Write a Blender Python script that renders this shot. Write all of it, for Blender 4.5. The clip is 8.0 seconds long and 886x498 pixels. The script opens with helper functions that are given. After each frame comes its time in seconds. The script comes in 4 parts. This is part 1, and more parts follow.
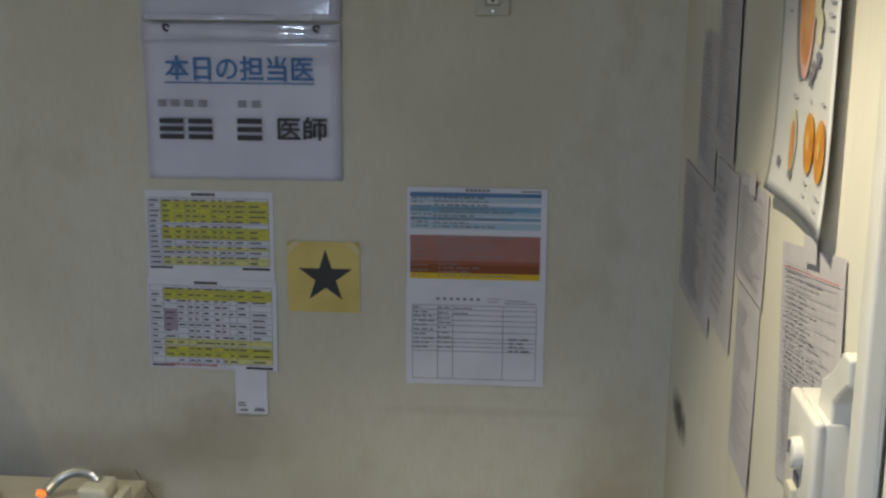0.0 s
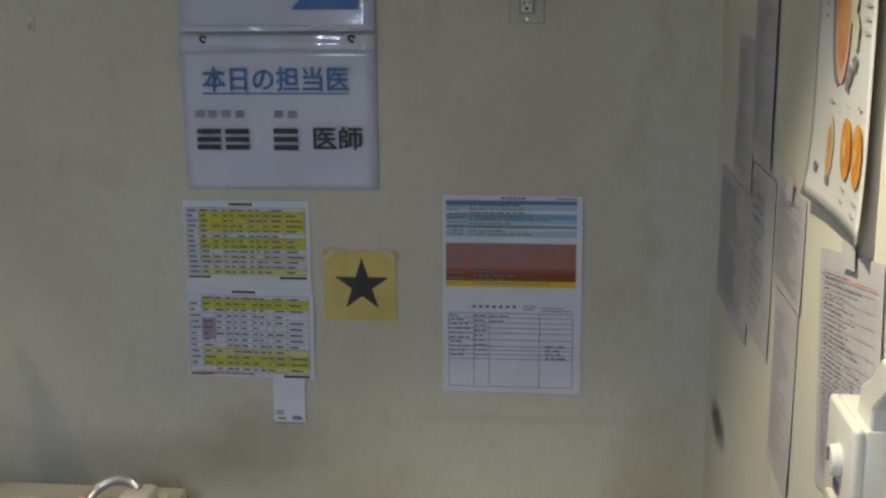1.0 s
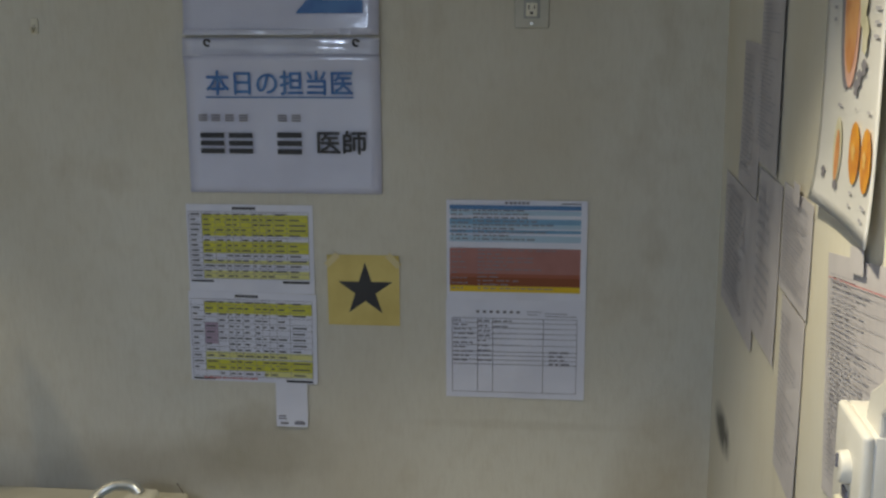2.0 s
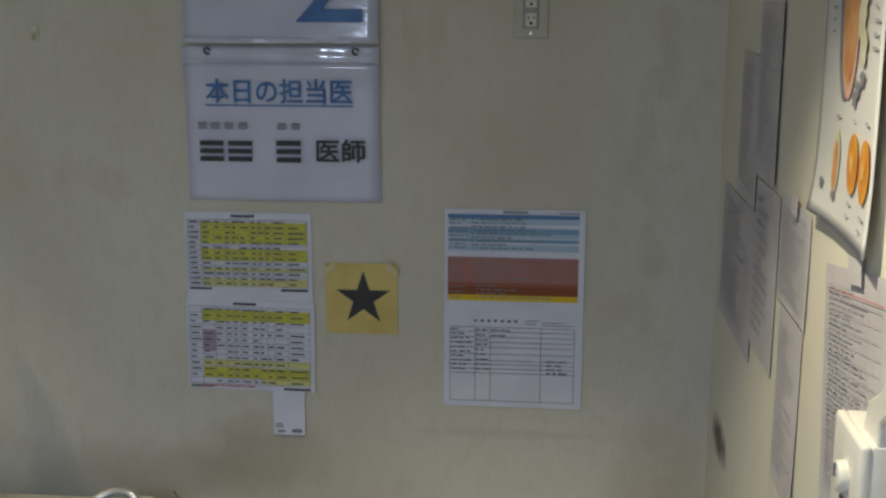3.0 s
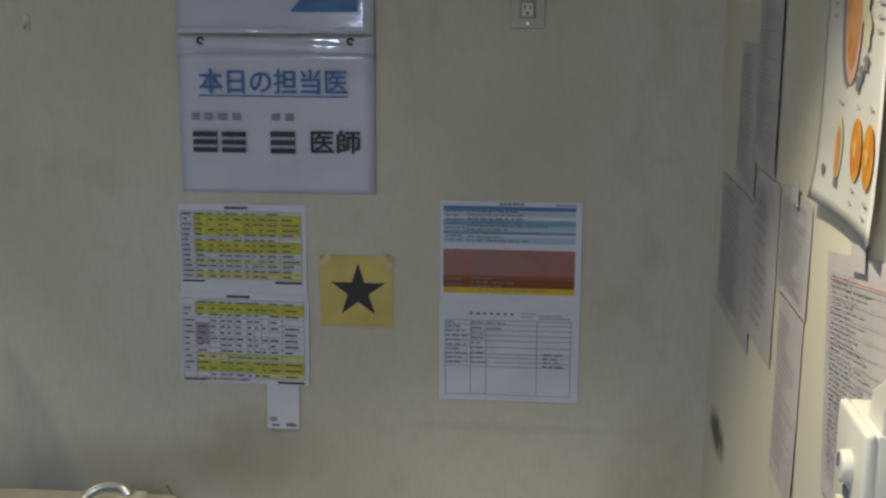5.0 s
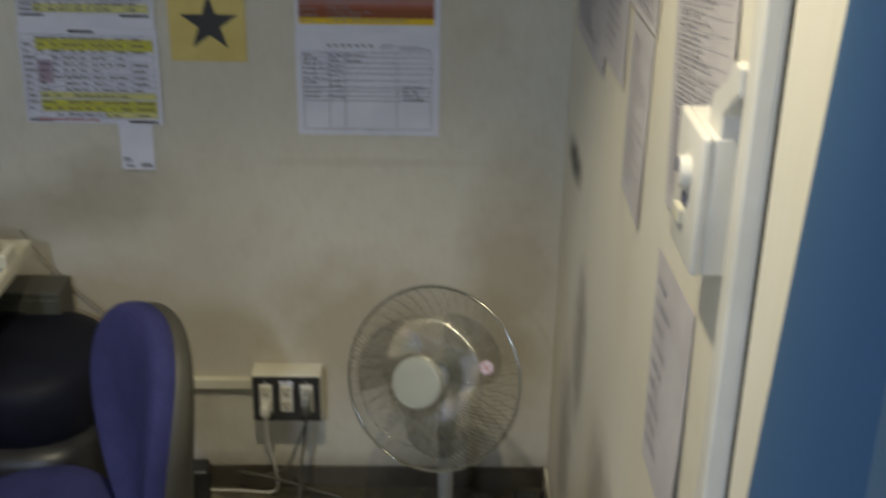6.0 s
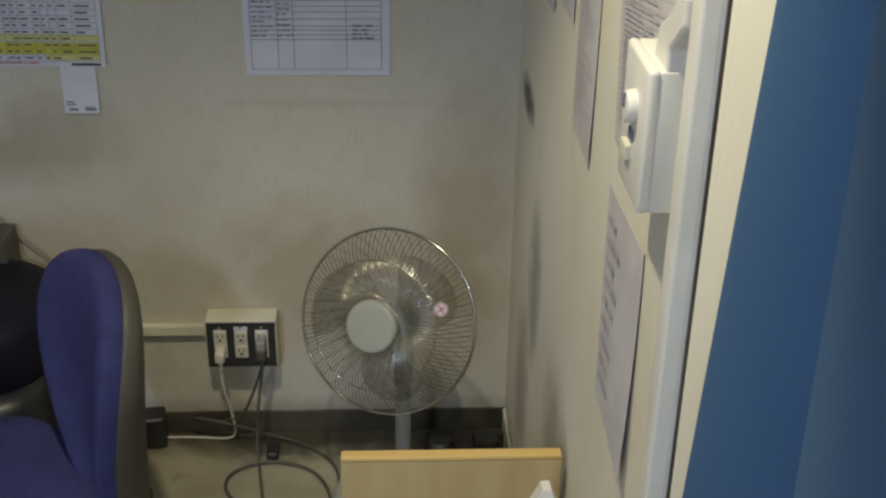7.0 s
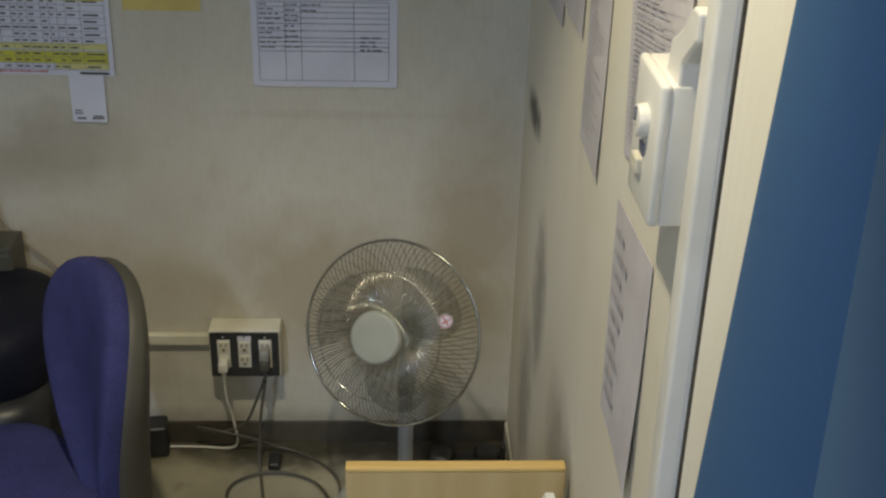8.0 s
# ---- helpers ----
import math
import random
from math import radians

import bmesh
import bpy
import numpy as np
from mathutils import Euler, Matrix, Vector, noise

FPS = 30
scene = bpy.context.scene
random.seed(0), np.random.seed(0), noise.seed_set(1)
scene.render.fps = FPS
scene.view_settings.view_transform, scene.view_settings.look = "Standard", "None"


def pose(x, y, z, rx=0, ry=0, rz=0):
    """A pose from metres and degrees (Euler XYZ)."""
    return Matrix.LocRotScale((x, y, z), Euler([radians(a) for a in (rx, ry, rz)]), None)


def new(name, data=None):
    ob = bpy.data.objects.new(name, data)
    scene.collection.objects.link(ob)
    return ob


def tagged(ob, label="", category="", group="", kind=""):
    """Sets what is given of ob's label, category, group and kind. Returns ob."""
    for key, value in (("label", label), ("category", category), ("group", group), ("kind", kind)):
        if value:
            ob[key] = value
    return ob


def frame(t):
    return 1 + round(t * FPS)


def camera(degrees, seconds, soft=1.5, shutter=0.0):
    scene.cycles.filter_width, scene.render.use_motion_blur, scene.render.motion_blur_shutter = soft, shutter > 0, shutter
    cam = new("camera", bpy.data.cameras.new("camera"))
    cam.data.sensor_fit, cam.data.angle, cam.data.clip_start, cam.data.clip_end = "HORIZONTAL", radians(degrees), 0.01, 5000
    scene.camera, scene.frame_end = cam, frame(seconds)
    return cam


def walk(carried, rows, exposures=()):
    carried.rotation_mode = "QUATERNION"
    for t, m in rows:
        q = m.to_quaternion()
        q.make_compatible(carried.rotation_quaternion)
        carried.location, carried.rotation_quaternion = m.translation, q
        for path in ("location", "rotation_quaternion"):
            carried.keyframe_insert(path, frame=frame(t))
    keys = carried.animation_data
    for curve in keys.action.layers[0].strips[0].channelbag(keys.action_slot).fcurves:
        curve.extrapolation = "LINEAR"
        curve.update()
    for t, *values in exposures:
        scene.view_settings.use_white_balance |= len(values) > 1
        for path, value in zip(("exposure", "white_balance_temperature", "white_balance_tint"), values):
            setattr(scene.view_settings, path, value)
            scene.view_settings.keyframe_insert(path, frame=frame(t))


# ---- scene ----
cam = camera(41.5, 8.0, soft=2.5, shutter=0.5)
# seconds, eye x y z, yaw, pitch, roll
ROWS = [
    (0, -0.3225, 0.0569, 1.7807, 4.051, -13.054, 0.319),
    (0.5, -0.3264, 0.0542, 1.7810, 4.679, -12.927, 0.378),
    (1, -0.3214, 0.0524, 1.7826, 5.864, -12.681, -0.461),
    (1.2, -0.3214, 0.0524, 1.7826, 5.864, -12.681, -0.461),
    (2.3, -0.3271, 0.0617, 1.7775, 5.977, -12.323, -0.257),
    (2.5, -0.3271, 0.0617, 1.7775, 5.927, -12.323, -0.257),
    (3, -0.3293, 0.0547, 1.7782, 5.784, -11.930, 0.060),
    (3.5, -0.3301, 0.0521, 1.7786, 5.794, -11.547, -0.005),
    (4, -0.3287, 0.0642, 1.7756, 5.784, -11.624, 0.019),
    (4.2, -0.3287, 0.0642, 1.7756, 5.704, -11.624, 0.019),
    (5.3, -0.3354, 0.0751, 1.7588, 5.316, -12.686, 0.268),
    (5.5, -0.3354, 0.0751, 1.7588, 5.196, -14.096, 0.268),
    (5.6, -0.3181, 0.0818, 1.7619, 5.229, -15.785, 0.193),
    (5.7, -0.3177, 0.0967, 1.7506, 3.576, -17.919, -0.127),
    (5.8, -0.3043, 0.0959, 1.7503, 2.251, -20.714, 0.795),
    (5.9, -0.2960, 0.1029, 1.7396, 0.942, -23.110, 0.740),
    (6, -0.2952, 0.1054, 1.7122, -0.808, -24.104, 0.914),
    (6.2, -0.2898, 0.1119, 1.7069, -2.177, -25.500, 0.510),
    (6.5, -0.2695, 0.1202, 1.6839, -2.823, -26.898, 0.337),
    (7, -0.2739, 0.1337, 1.6990, -2.822, -26.952, 0.845),
    (7.5, -0.2780, 0.1308, 1.7051, -2.787, -26.678, 0.980),
    (8, -0.2861, 0.1255, 1.6994, -2.856, -26.274, 1.530),
]
walk(cam, [(t, pose(x, y, z, 90 + pitch, 0, yaw) @ pose(0, 0, 0, 0, 0, roll)) for t, x, y, z, yaw, pitch, roll in ROWS],
     exposures=((0, -0.02), (5.5, -0.02), (6.0, 0.03), (8.0, 0.03)))

# ---- world and light ----
world = bpy.data.worlds.new("world")
scene.world = world
world.use_nodes = True
world.node_tree.nodes["Background"].inputs["Color"].default_value = (0.75, 0.8, 0.9, 1)
world.node_tree.nodes["Background"].inputs["Strength"].default_value = 0.02
scene.view_settings.exposure = 0.0


def tube_light(name, m, length, width, power, colour):
    lamp = bpy.data.lights.new(name, "AREA")
    lamp.shape, lamp.size, lamp.size_y, lamp.energy, lamp.color = "RECTANGLE", length, width, power, colour
    ob = new(name, lamp)
    ob.matrix_world = m
    return ob


def downlight(name, place, power, colour, cone, blend, size, tilt=0.0):
    lamp = bpy.data.lights.new(name, "SPOT")
    lamp.energy, lamp.color, lamp.spot_size, lamp.spot_blend, lamp.shadow_soft_size = power, colour, radians(cone), blend, size
    new(name, lamp).matrix_world = pose(*place, 0, tilt, 0)


# a cool fluorescent fixture behind the camera, and two recessed warm downlights in the ceiling
tube_light("ceiling_tube_lamp", pose(-1.20, -1.30, 2.40, 0, 0, 90), 1.2, 0.14, 49.0, (0.60, 0.74, 1.0))
downlight("ceiling_downlight", (-0.54, 1.14, 2.43), 71.0, (1.0, 0.90, 0.64), 91, 0.5, 0.035)
downlight("ceiling_downlight", (-2.45, 1.70, 2.43), 20.0, (1.0, 0.86, 0.58), 91, 0.3, 0.03)

# ---- materials ----


def material(name, colour, rough=0.6, metal=0.0, spec=0.5):
    m = bpy.data.materials.new(name)
    m.use_nodes = True
    b = m.node_tree.nodes["Principled BSDF"]
    b.inputs["Base Color"].default_value = (*colour, 1)
    b.inputs["Roughness"].default_value = rough
    b.inputs["Metallic"].default_value = metal
    b.inputs["Specular IOR Level"].default_value = spec
    return m


def vary(m, colour_b, scale=(8, 8, 8), detail=4.0, low=0.4, high=0.65, bump=0.0, fine=(120, 120, 120), amount=1.0):
    """Mixes a second colour in by a noise of that scale, and gives fine relief."""
    t = m.node_tree
    n, b = t.nodes, t.nodes["Principled BSDF"]
    co = n.new("ShaderNodeTexCoord")
    mp = n.new("ShaderNodeMapping")
    mp.inputs["Scale"].default_value = scale
    t.links.new(co.outputs["Object"], mp.inputs["Vector"])
    no = n.new("ShaderNodeTexNoise")
    no.inputs["Scale"].default_value = 1.0
    no.inputs["Detail"].default_value = detail
    t.links.new(mp.outputs["Vector"], no.inputs["Vector"])
    ramp = n.new("ShaderNodeMapRange")
    ramp.inputs["From Min"].default_value, ramp.inputs["From Max"].default_value = low, high
    ramp.inputs["To Max"].default_value = amount
    t.links.new(no.outputs["Fac"], ramp.inputs["Value"])
    mix = n.new("ShaderNodeMix")
    mix.data_type = "RGBA"
    socket = b.inputs["Base Color"]
    if socket.is_linked:
        t.links.new(socket.links[0].from_socket, mix.inputs["A"])
    else:
        mix.inputs["A"].default_value = socket.default_value
    mix.inputs["B"].default_value = (*colour_b, 1)
    t.links.new(ramp.outputs["Result"], mix.inputs["Factor"])
    t.links.new(mix.outputs["Result"], socket)
    if bump:
        mp2 = n.new("ShaderNodeMapping")
        mp2.inputs["Scale"].default_value = fine
        t.links.new(co.outputs["Object"], mp2.inputs["Vector"])
        no2 = n.new("ShaderNodeTexNoise")
        no2.inputs["Scale"].default_value = 1.0
        no2.inputs["Detail"].default_value = 3.0
        t.links.new(mp2.outputs["Vector"], no2.inputs["Vector"])
        bp = n.new("ShaderNodeBump")
        bp.inputs["Strength"].default_value = bump
        bp.inputs["Distance"].default_value = 0.002
        t.links.new(no2.outputs["Fac"], bp.inputs["Height"])
        t.links.new(bp.outputs["Normal"], b.inputs["Normal"])
    return m


def tone_patch(m, colour, place, radii, amount, ripple=30.0):
    """A darker patch of its own with a ragged edge: dirt marks, and a painted light edge."""
    t = m.node_tree
    n, b = t.nodes, t.nodes["Principled BSDF"]
    co = n.new("ShaderNodeTexCoord")
    mp = n.new("ShaderNodeMapping")
    mp.vector_type = "POINT"
    mp.inputs["Scale"].default_value = [1 / r for r in radii]
    mp.inputs["Location"].default_value = [-p / r for p, r in zip(place, radii)]
    t.links.new(co.outputs["Object"], mp.inputs["Vector"])
    gr = n.new("ShaderNodeTexGradient")
    gr.gradient_type = "SPHERICAL"
    t.links.new(mp.outputs["Vector"], gr.inputs["Vector"])
    no = n.new("ShaderNodeTexNoise")
    no.inputs["Scale"].default_value = ripple
    no.inputs["Detail"].default_value = 5.0
    t.links.new(co.outputs["Object"], no.inputs["Vector"])
    mul = n.new("ShaderNodeMath")
    mul.operation = "MULTIPLY"
    t.links.new(gr.outputs["Fac"], mul.inputs[0])
    t.links.new(no.outputs["Fac"], mul.inputs[1])
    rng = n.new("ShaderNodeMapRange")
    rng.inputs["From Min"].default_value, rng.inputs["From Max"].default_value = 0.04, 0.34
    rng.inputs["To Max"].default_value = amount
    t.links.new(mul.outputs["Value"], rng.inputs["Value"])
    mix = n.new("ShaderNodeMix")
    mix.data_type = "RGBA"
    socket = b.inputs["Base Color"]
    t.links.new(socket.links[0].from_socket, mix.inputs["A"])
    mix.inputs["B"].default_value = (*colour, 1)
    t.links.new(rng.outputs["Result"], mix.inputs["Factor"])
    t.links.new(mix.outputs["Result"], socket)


M = {}
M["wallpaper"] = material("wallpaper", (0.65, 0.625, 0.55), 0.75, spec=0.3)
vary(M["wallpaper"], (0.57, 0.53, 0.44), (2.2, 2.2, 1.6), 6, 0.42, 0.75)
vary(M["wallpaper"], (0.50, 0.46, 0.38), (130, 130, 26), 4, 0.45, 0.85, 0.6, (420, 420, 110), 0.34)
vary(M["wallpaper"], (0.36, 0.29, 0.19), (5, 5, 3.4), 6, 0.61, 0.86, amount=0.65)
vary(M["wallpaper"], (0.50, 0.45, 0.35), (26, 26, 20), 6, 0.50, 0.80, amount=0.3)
tone_patch(M["wallpaper"], (0.30, 0.26, 0.18), (-1.00, 2.5, 0.76), (0.22, 0.3, 0.13), 0.42, 14)
tone_patch(M["wallpaper"], (0.36, 0.31, 0.22), (-1.25, 2.5, 0.72), (0.40, 0.3, 0.10), 0.35, 9)
# thin line painted where the downlight's pool ends on the wall
tone_patch(M["wallpaper"], (0.33, 0.28, 0.20), (-0.42, 2.5, 0.845), (0.34, 0.3, 0.016), 0.16, 34)
tone_patch(M["wallpaper"], (0.34, 0.27, 0.16), (-0.10, 2.5, 0.55), (0.16, 0.3, 0.45), 0.5, 9)
tone_patch(M["wallpaper"], (0.36, 0.27, 0.14), (-0.46, 2.5, 0.42), (0.30, 0.3, 0.26), 0.48, 12)
tone_patch(M["wallpaper"], (0.40, 0.31, 0.17), (-1.05, 2.5, 0.50), (0.30, 0.3, 0.14), 0.5, 11)
tone_patch(M["wallpaper"], (0.20, 0.17, 0.12), (-0.5, 2.5, 0.05), (1.5, 0.3, 0.06), 0.4, 16)
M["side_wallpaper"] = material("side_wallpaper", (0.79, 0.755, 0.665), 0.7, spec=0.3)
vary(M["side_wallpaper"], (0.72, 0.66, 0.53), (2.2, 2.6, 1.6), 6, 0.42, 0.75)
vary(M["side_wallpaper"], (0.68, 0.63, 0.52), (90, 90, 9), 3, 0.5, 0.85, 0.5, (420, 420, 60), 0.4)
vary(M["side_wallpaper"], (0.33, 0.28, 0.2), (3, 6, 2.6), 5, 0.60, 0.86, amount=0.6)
tone_patch(M["side_wallpaper"], (0.05, 0.05, 0.05), (0, 2.325, 0.917), (0.3, 0.14, 0.055), 0.85, 30)
tone_patch(M["side_wallpaper"], (0.16, 0.15, 0.14), (0, 2.10, 0.62), (0.3, 0.12, 0.22), 0.6, 18)
tone_patch(M["side_wallpaper"], (0.18, 0.16, 0.14), (0, 2.22, 0.30), (0.3, 0.16, 0.28), 0.5, 14)
tone_patch(M["side_wallpaper"], (0.20, 0.18, 0.15), (0, 1.75, 0.48), (0.3, 0.2, 0.2), 0.5, 12)
M["ceiling"] = vary(material("ceiling_board", (0.75, 0.74, 0.70), 0.9), (0.6, 0.6, 0.57), (30, 30, 30))
M["lino"] = vary(material("lino", (0.42, 0.39, 0.29), 0.45), (0.30, 0.27, 0.19), (5, 5, 5), 6, 0.4, 0.7, 0.1, (60, 60, 60))
vary(M["lino"], (0.16, 0.14, 0.10), (14, 14, 14), 5, 0.6, 0.8)
tone_patch(M["lino"], (0.05, 0.045, 0.03), (-0.5, 2.49, 0), (1.6, 0.11, 0.3), 0.85, 18)
tone_patch(M["lino"], (0.05, 0.045, 0.03), (-0.55, 2.44, 0), (0.25, 0.10, 0.3), 0.8, 30)
tone_patch(M["lino"], (0.06, 0.05, 0.04), (-0.15, 2.42, 0), (0.3, 0.14, 0.3), 0.8, 25)
M["baseboard"] = vary(material("baseboard_vinyl", (0.060, 0.052, 0.040), 0.5), (0.10, 0.088, 0.066), (9, 9, 9), 5)
M["paper"] = vary(material("paper", (0.71, 0.72, 0.83), 0.6), (0.65, 0.66, 0.77), (9, 9, 9))
M["paper_old"] = vary(material("paper_old", (0.60, 0.57, 0.60), 0.65), (0.53, 0.50, 0.53), (11, 11, 11))
M["sleeve"] = material("plastic_sleeve", (0.59, 0.61, 0.77), 0.14, spec=0.7)
vary(M["sleeve"], (0.54, 0.555, 0.71), (7, 7, 7), 4, 0.4, 0.7, 0.7, (9, 9, 26))
M["clear_strip"] = material("clear_strip", (0.60, 0.62, 0.77), 0.08, spec=0.9)
vary(M["clear_strip"], (0.55, 0.57, 0.71), (12, 12, 12), 3, 0.4, 0.7, 0.35, (14, 14, 50))
M["yellow_paper"] = vary(material("yellow_paper", (0.68, 0.55, 0.19), 0.7), (0.60, 0.47, 0.15), (14, 14, 14), 4)
M["tape"] = material("tape", (0.66, 0.56, 0.30), 0.3)
M["ink"] = material("ink", (0.03, 0.03, 0.035), 0.55)
M["ink_table"] = material("ink_table", (0.10, 0.095, 0.11), 0.6)
M["ink_grey"] = material("ink_grey", (0.22, 0.21, 0.25), 0.6)
M["ink_pale"] = material("ink_pale", (0.42, 0.41, 0.46), 0.6)
M["ink_blue"] = vary(material("ink_blue", (0.03, 0.12, 0.36), 0.4), (0.05, 0.17, 0.42), (20, 20, 20))
M["ink_red"] = material("ink_red", (0.55, 0.16, 0.16), 0.6)
M["row_yellow"] = vary(material("row_yellow", (0.62, 0.60, 0.06), 0.55), (0.54, 0.52, 0.06), (30, 30, 30))
M["row_pale_yellow"] = material("row_pale_yellow", (0.66, 0.64, 0.26), 0.6)
M["row_mauve"] = material("row_mauve", (0.40, 0.31, 0.42), 0.6)
M["band_blue"] = vary(material("band_blue", (0.16, 0.33, 0.52), 0.5), (0.20, 0.38, 0.57), (20, 20, 20))
M["band_deep_blue"] = material("band_deep_blue", (0.075, 0.19, 0.40), 0.5)
M["band_light_blue"] = material("band_light_blue", (0.38, 0.52, 0.66), 0.5)
M["band_pink"] = vary(material("band_pink", (0.37, 0.165, 0.15), 0.5), (0.33, 0.14, 0.125), (16, 16, 16))
M["band_brown"] = material("band_brown", (0.22, 0.055, 0.012), 0.5)
M["band_rust"] = material("band_rust", (0.30, 0.085, 0.045), 0.5)
M["band_yellow"] = material("band_yellow", (0.70, 0.48, 0.01), 0.5)
M["white_plastic"] = vary(material("white_plastic", (0.78, 0.76, 0.72), 0.35), (0.70, 0.68, 0.63), (10, 10, 10))
M["cream_plastic"] = vary(material("cream_plastic", (0.72, 0.69, 0.58), 0.4), (0.62, 0.58, 0.46), (10, 10, 10))
M["grey_plastic"] = vary(material("grey_plastic", (0.34, 0.34, 0.33), 0.5), (0.28, 0.28, 0.26), (12, 12, 12))
M["shell"] = vary(material("shell_plastic", (0.075, 0.07, 0.055), 0.55), (0.055, 0.05, 0.04), (8, 8, 8), bump=0.1)
M["socket_steel"] = vary(material("socket_steel", (0.50, 0.48, 0.41), 0.5, 0.1), (0.44, 0.42, 0.35), (15, 15, 15))
M["black"] = vary(material("black_plastic", (0.018, 0.018, 0.02), 0.4), (0.03, 0.03, 0.03), (20, 20, 20))
M["gloss_black"] = material("gloss_black", (0.012, 0.012, 0.014), 0.14)
M["slot"] = material("slot_black", (0.008, 0.008, 0.008), 0.8)
M["steel"] = material("steel", (0.62, 0.62, 0.60), 0.25, 1.0)
M["satin"] = material("satin_metal", (0.55, 0.55, 0.52), 0.3, 0.7)
M["wire"] = material("fan_wire", (0.45, 0.44, 0.40), 0.16, 1.0)
M["hub"] = vary(material("hub_plastic", (0.40, 0.41, 0.37), 0.4), (0.36, 0.37, 0.33), (10, 10, 10))
M["cable_grey"] = vary(material("cable_grey", (0.105, 0.095, 0.078), 0.5), (0.07, 0.065, 0.05), (20, 20, 20))
M["cable_thin"] = material("cable_thin", (0.30, 0.25, 0.20), 0.5)
M["cable_white"] = material("cable_white", (0.72, 0.70, 0.64), 0.45)
M["purple"] = vary(material("purple_fabric", (0.045, 0.048, 0.155), 0.95, spec=0.12), (0.034, 0.037, 0.115), (18, 18, 18), 5, 0.35, 0.7, 0.5, (700, 700, 700))
vary(M["purple"], (0.076, 0.078, 0.23), (350, 350, 350), 2, 0.45, 0.7, amount=0.6)
M["navy"] = vary(material("navy_vinyl", (0.006, 0.007, 0.014), 0.6, spec=0.2), (0.009, 0.010, 0.020), (10, 10, 10))
M["desk"] = vary(material("desk_laminate", (0.66, 0.62, 0.50), 0.4), (0.60, 0.56, 0.44), (8, 8, 8))
M["mat_blue"] = vary(material("mat_blue", (0.012, 0.13, 0.30), 0.85), (0.015, 0.155, 0.34), (60, 60, 60))
M["curtain"] = vary(material("curtain_cloth", (0.056, 0.120, 0.240), 0.9, spec=0.2), (0.048, 0.105, 0.212), (5, 5, 2), 5, 0.35, 0.7, 0.14, (900, 900, 900))
vary(M["curtain"], (0.052, 0.125, 0.27), (600, 600, 600), 2, 0.45, 0.75, amount=0.6)
M["skin_orange"] = vary(material("print_orange", (0.70, 0.36, 0.14), 0.45), (0.60, 0.24, 0.08), (30, 30, 30), 4)
M["print_egg"] = vary(material("print_yolk", (0.75, 0.36, 0.03), 0.4), (0.60, 0.22, 0.02), (50, 50, 40), 4, 0.35, 0.6)
M["print_cream"] = vary(material("print_cream", (0.74, 0.70, 0.55), 0.4), (0.6, 0.57, 0.4), (40, 40, 40))
M["print_yolk"] = vary(material("print_yolk", (0.78, 0.50, 0.16), 0.4), (0.70, 0.36, 0.08), (60, 60, 60))
M["print_pink"] = material("print_pink", (0.72, 0.42, 0.34), 0.5)
M["poster"] = vary(material("poster_gloss", (0.78, 0.77, 0.77), 0.28), (0.72, 0.71, 0.70), (8, 8, 8))
M["wood"] = material("maple_board", (0.58, 0.45, 0.24), 0.4)
vary(M["wood"], (0.50, 0.37, 0.18), (24, 24, 2.0), 5, 0.35, 0.7, 0.1, (200, 200, 16))
M["wood_edge"] = vary(material("maple_edge", (0.72, 0.50, 0.19), 0.35), (0.62, 0.42, 0.15), (4, 60, 60))
M["glow"] = material("orange_led", (0.9, 0.25, 0.05), 0.4)
M["glow"].node_tree.nodes["Principled BSDF"].inputs["Emission Color"].default_value = (1, 0.2, 0.04, 1)
M["glow"].node_tree.nodes["Principled BSDF"].inputs["Emission Strength"].default_value = 1.2
M["blade"] = material("fan_blade_clear", (0.085, 0.095, 0.085), 0.35, spec=0.15)
M["blade"].node_tree.nodes["Principled BSDF"].inputs["Alpha"].default_value = 0.32
# dark tone that paints the shadow line beside the trunking
M["gap_shade"] = vary(material("trunking_gap_shade", (0.05, 0.04, 0.03), 0.9), (0.09, 0.075, 0.055), (20, 20, 8))
M["cabinet"] = vary(material("cabinet_steel", (0.085, 0.085, 0.068), 0.5), (0.07, 0.07, 0.055), (9, 9, 9))

# ---- helpers ----


def part(name, bm, mat, parent=None, label="", smooth=False):
    me = bpy.data.meshes.new(name)
    bm.normal_update()
    bm.to_mesh(me)
    bm.free()
    if smooth:
        for p in me.polygons:
            p.use_smooth = True
    me.materials.append(M[mat])
    ob = new(name, me)
    if parent is not None:
        ob.parent = parent
    if label:
        ob["label"] = label
    if name in ("table_grid", "print", "heading_print", "foot_print", "red_handwriting", "front_guard", "back_guard"):
        ob["kind"] = "stuff"
    return ob


def thing(name, m, label, category, group="", kind=""):
    ob = new(name)
    ob.matrix_world = m
    ob.empty_display_size = 0.05
    return tagged(ob, label, category, group, kind)


def box(bm, x0, x1, y0, y1, z0, z1, bevel=0.0, seg=2):
    b = bmesh.new()
    bmesh.ops.create_cube(b, size=1)
    for v in b.verts:
        v.co = ((x0 + x1) / 2 + v.co.x * (x1 - x0), (y0 + y1) / 2 + v.co.y * (y1 - y0), (z0 + z1) / 2 + v.co.z * (z1 - z0))
    if bevel:
        bmesh.ops.bevel(b, geom=b.edges[:], offset=bevel, segments=seg, affect="EDGES", profile=0.5)
    me = bpy.data.meshes.new("scratch")
    b.to_mesh(me)
    b.free()
    bm.from_mesh(me)
    bpy.data.meshes.remove(me)
    return bm


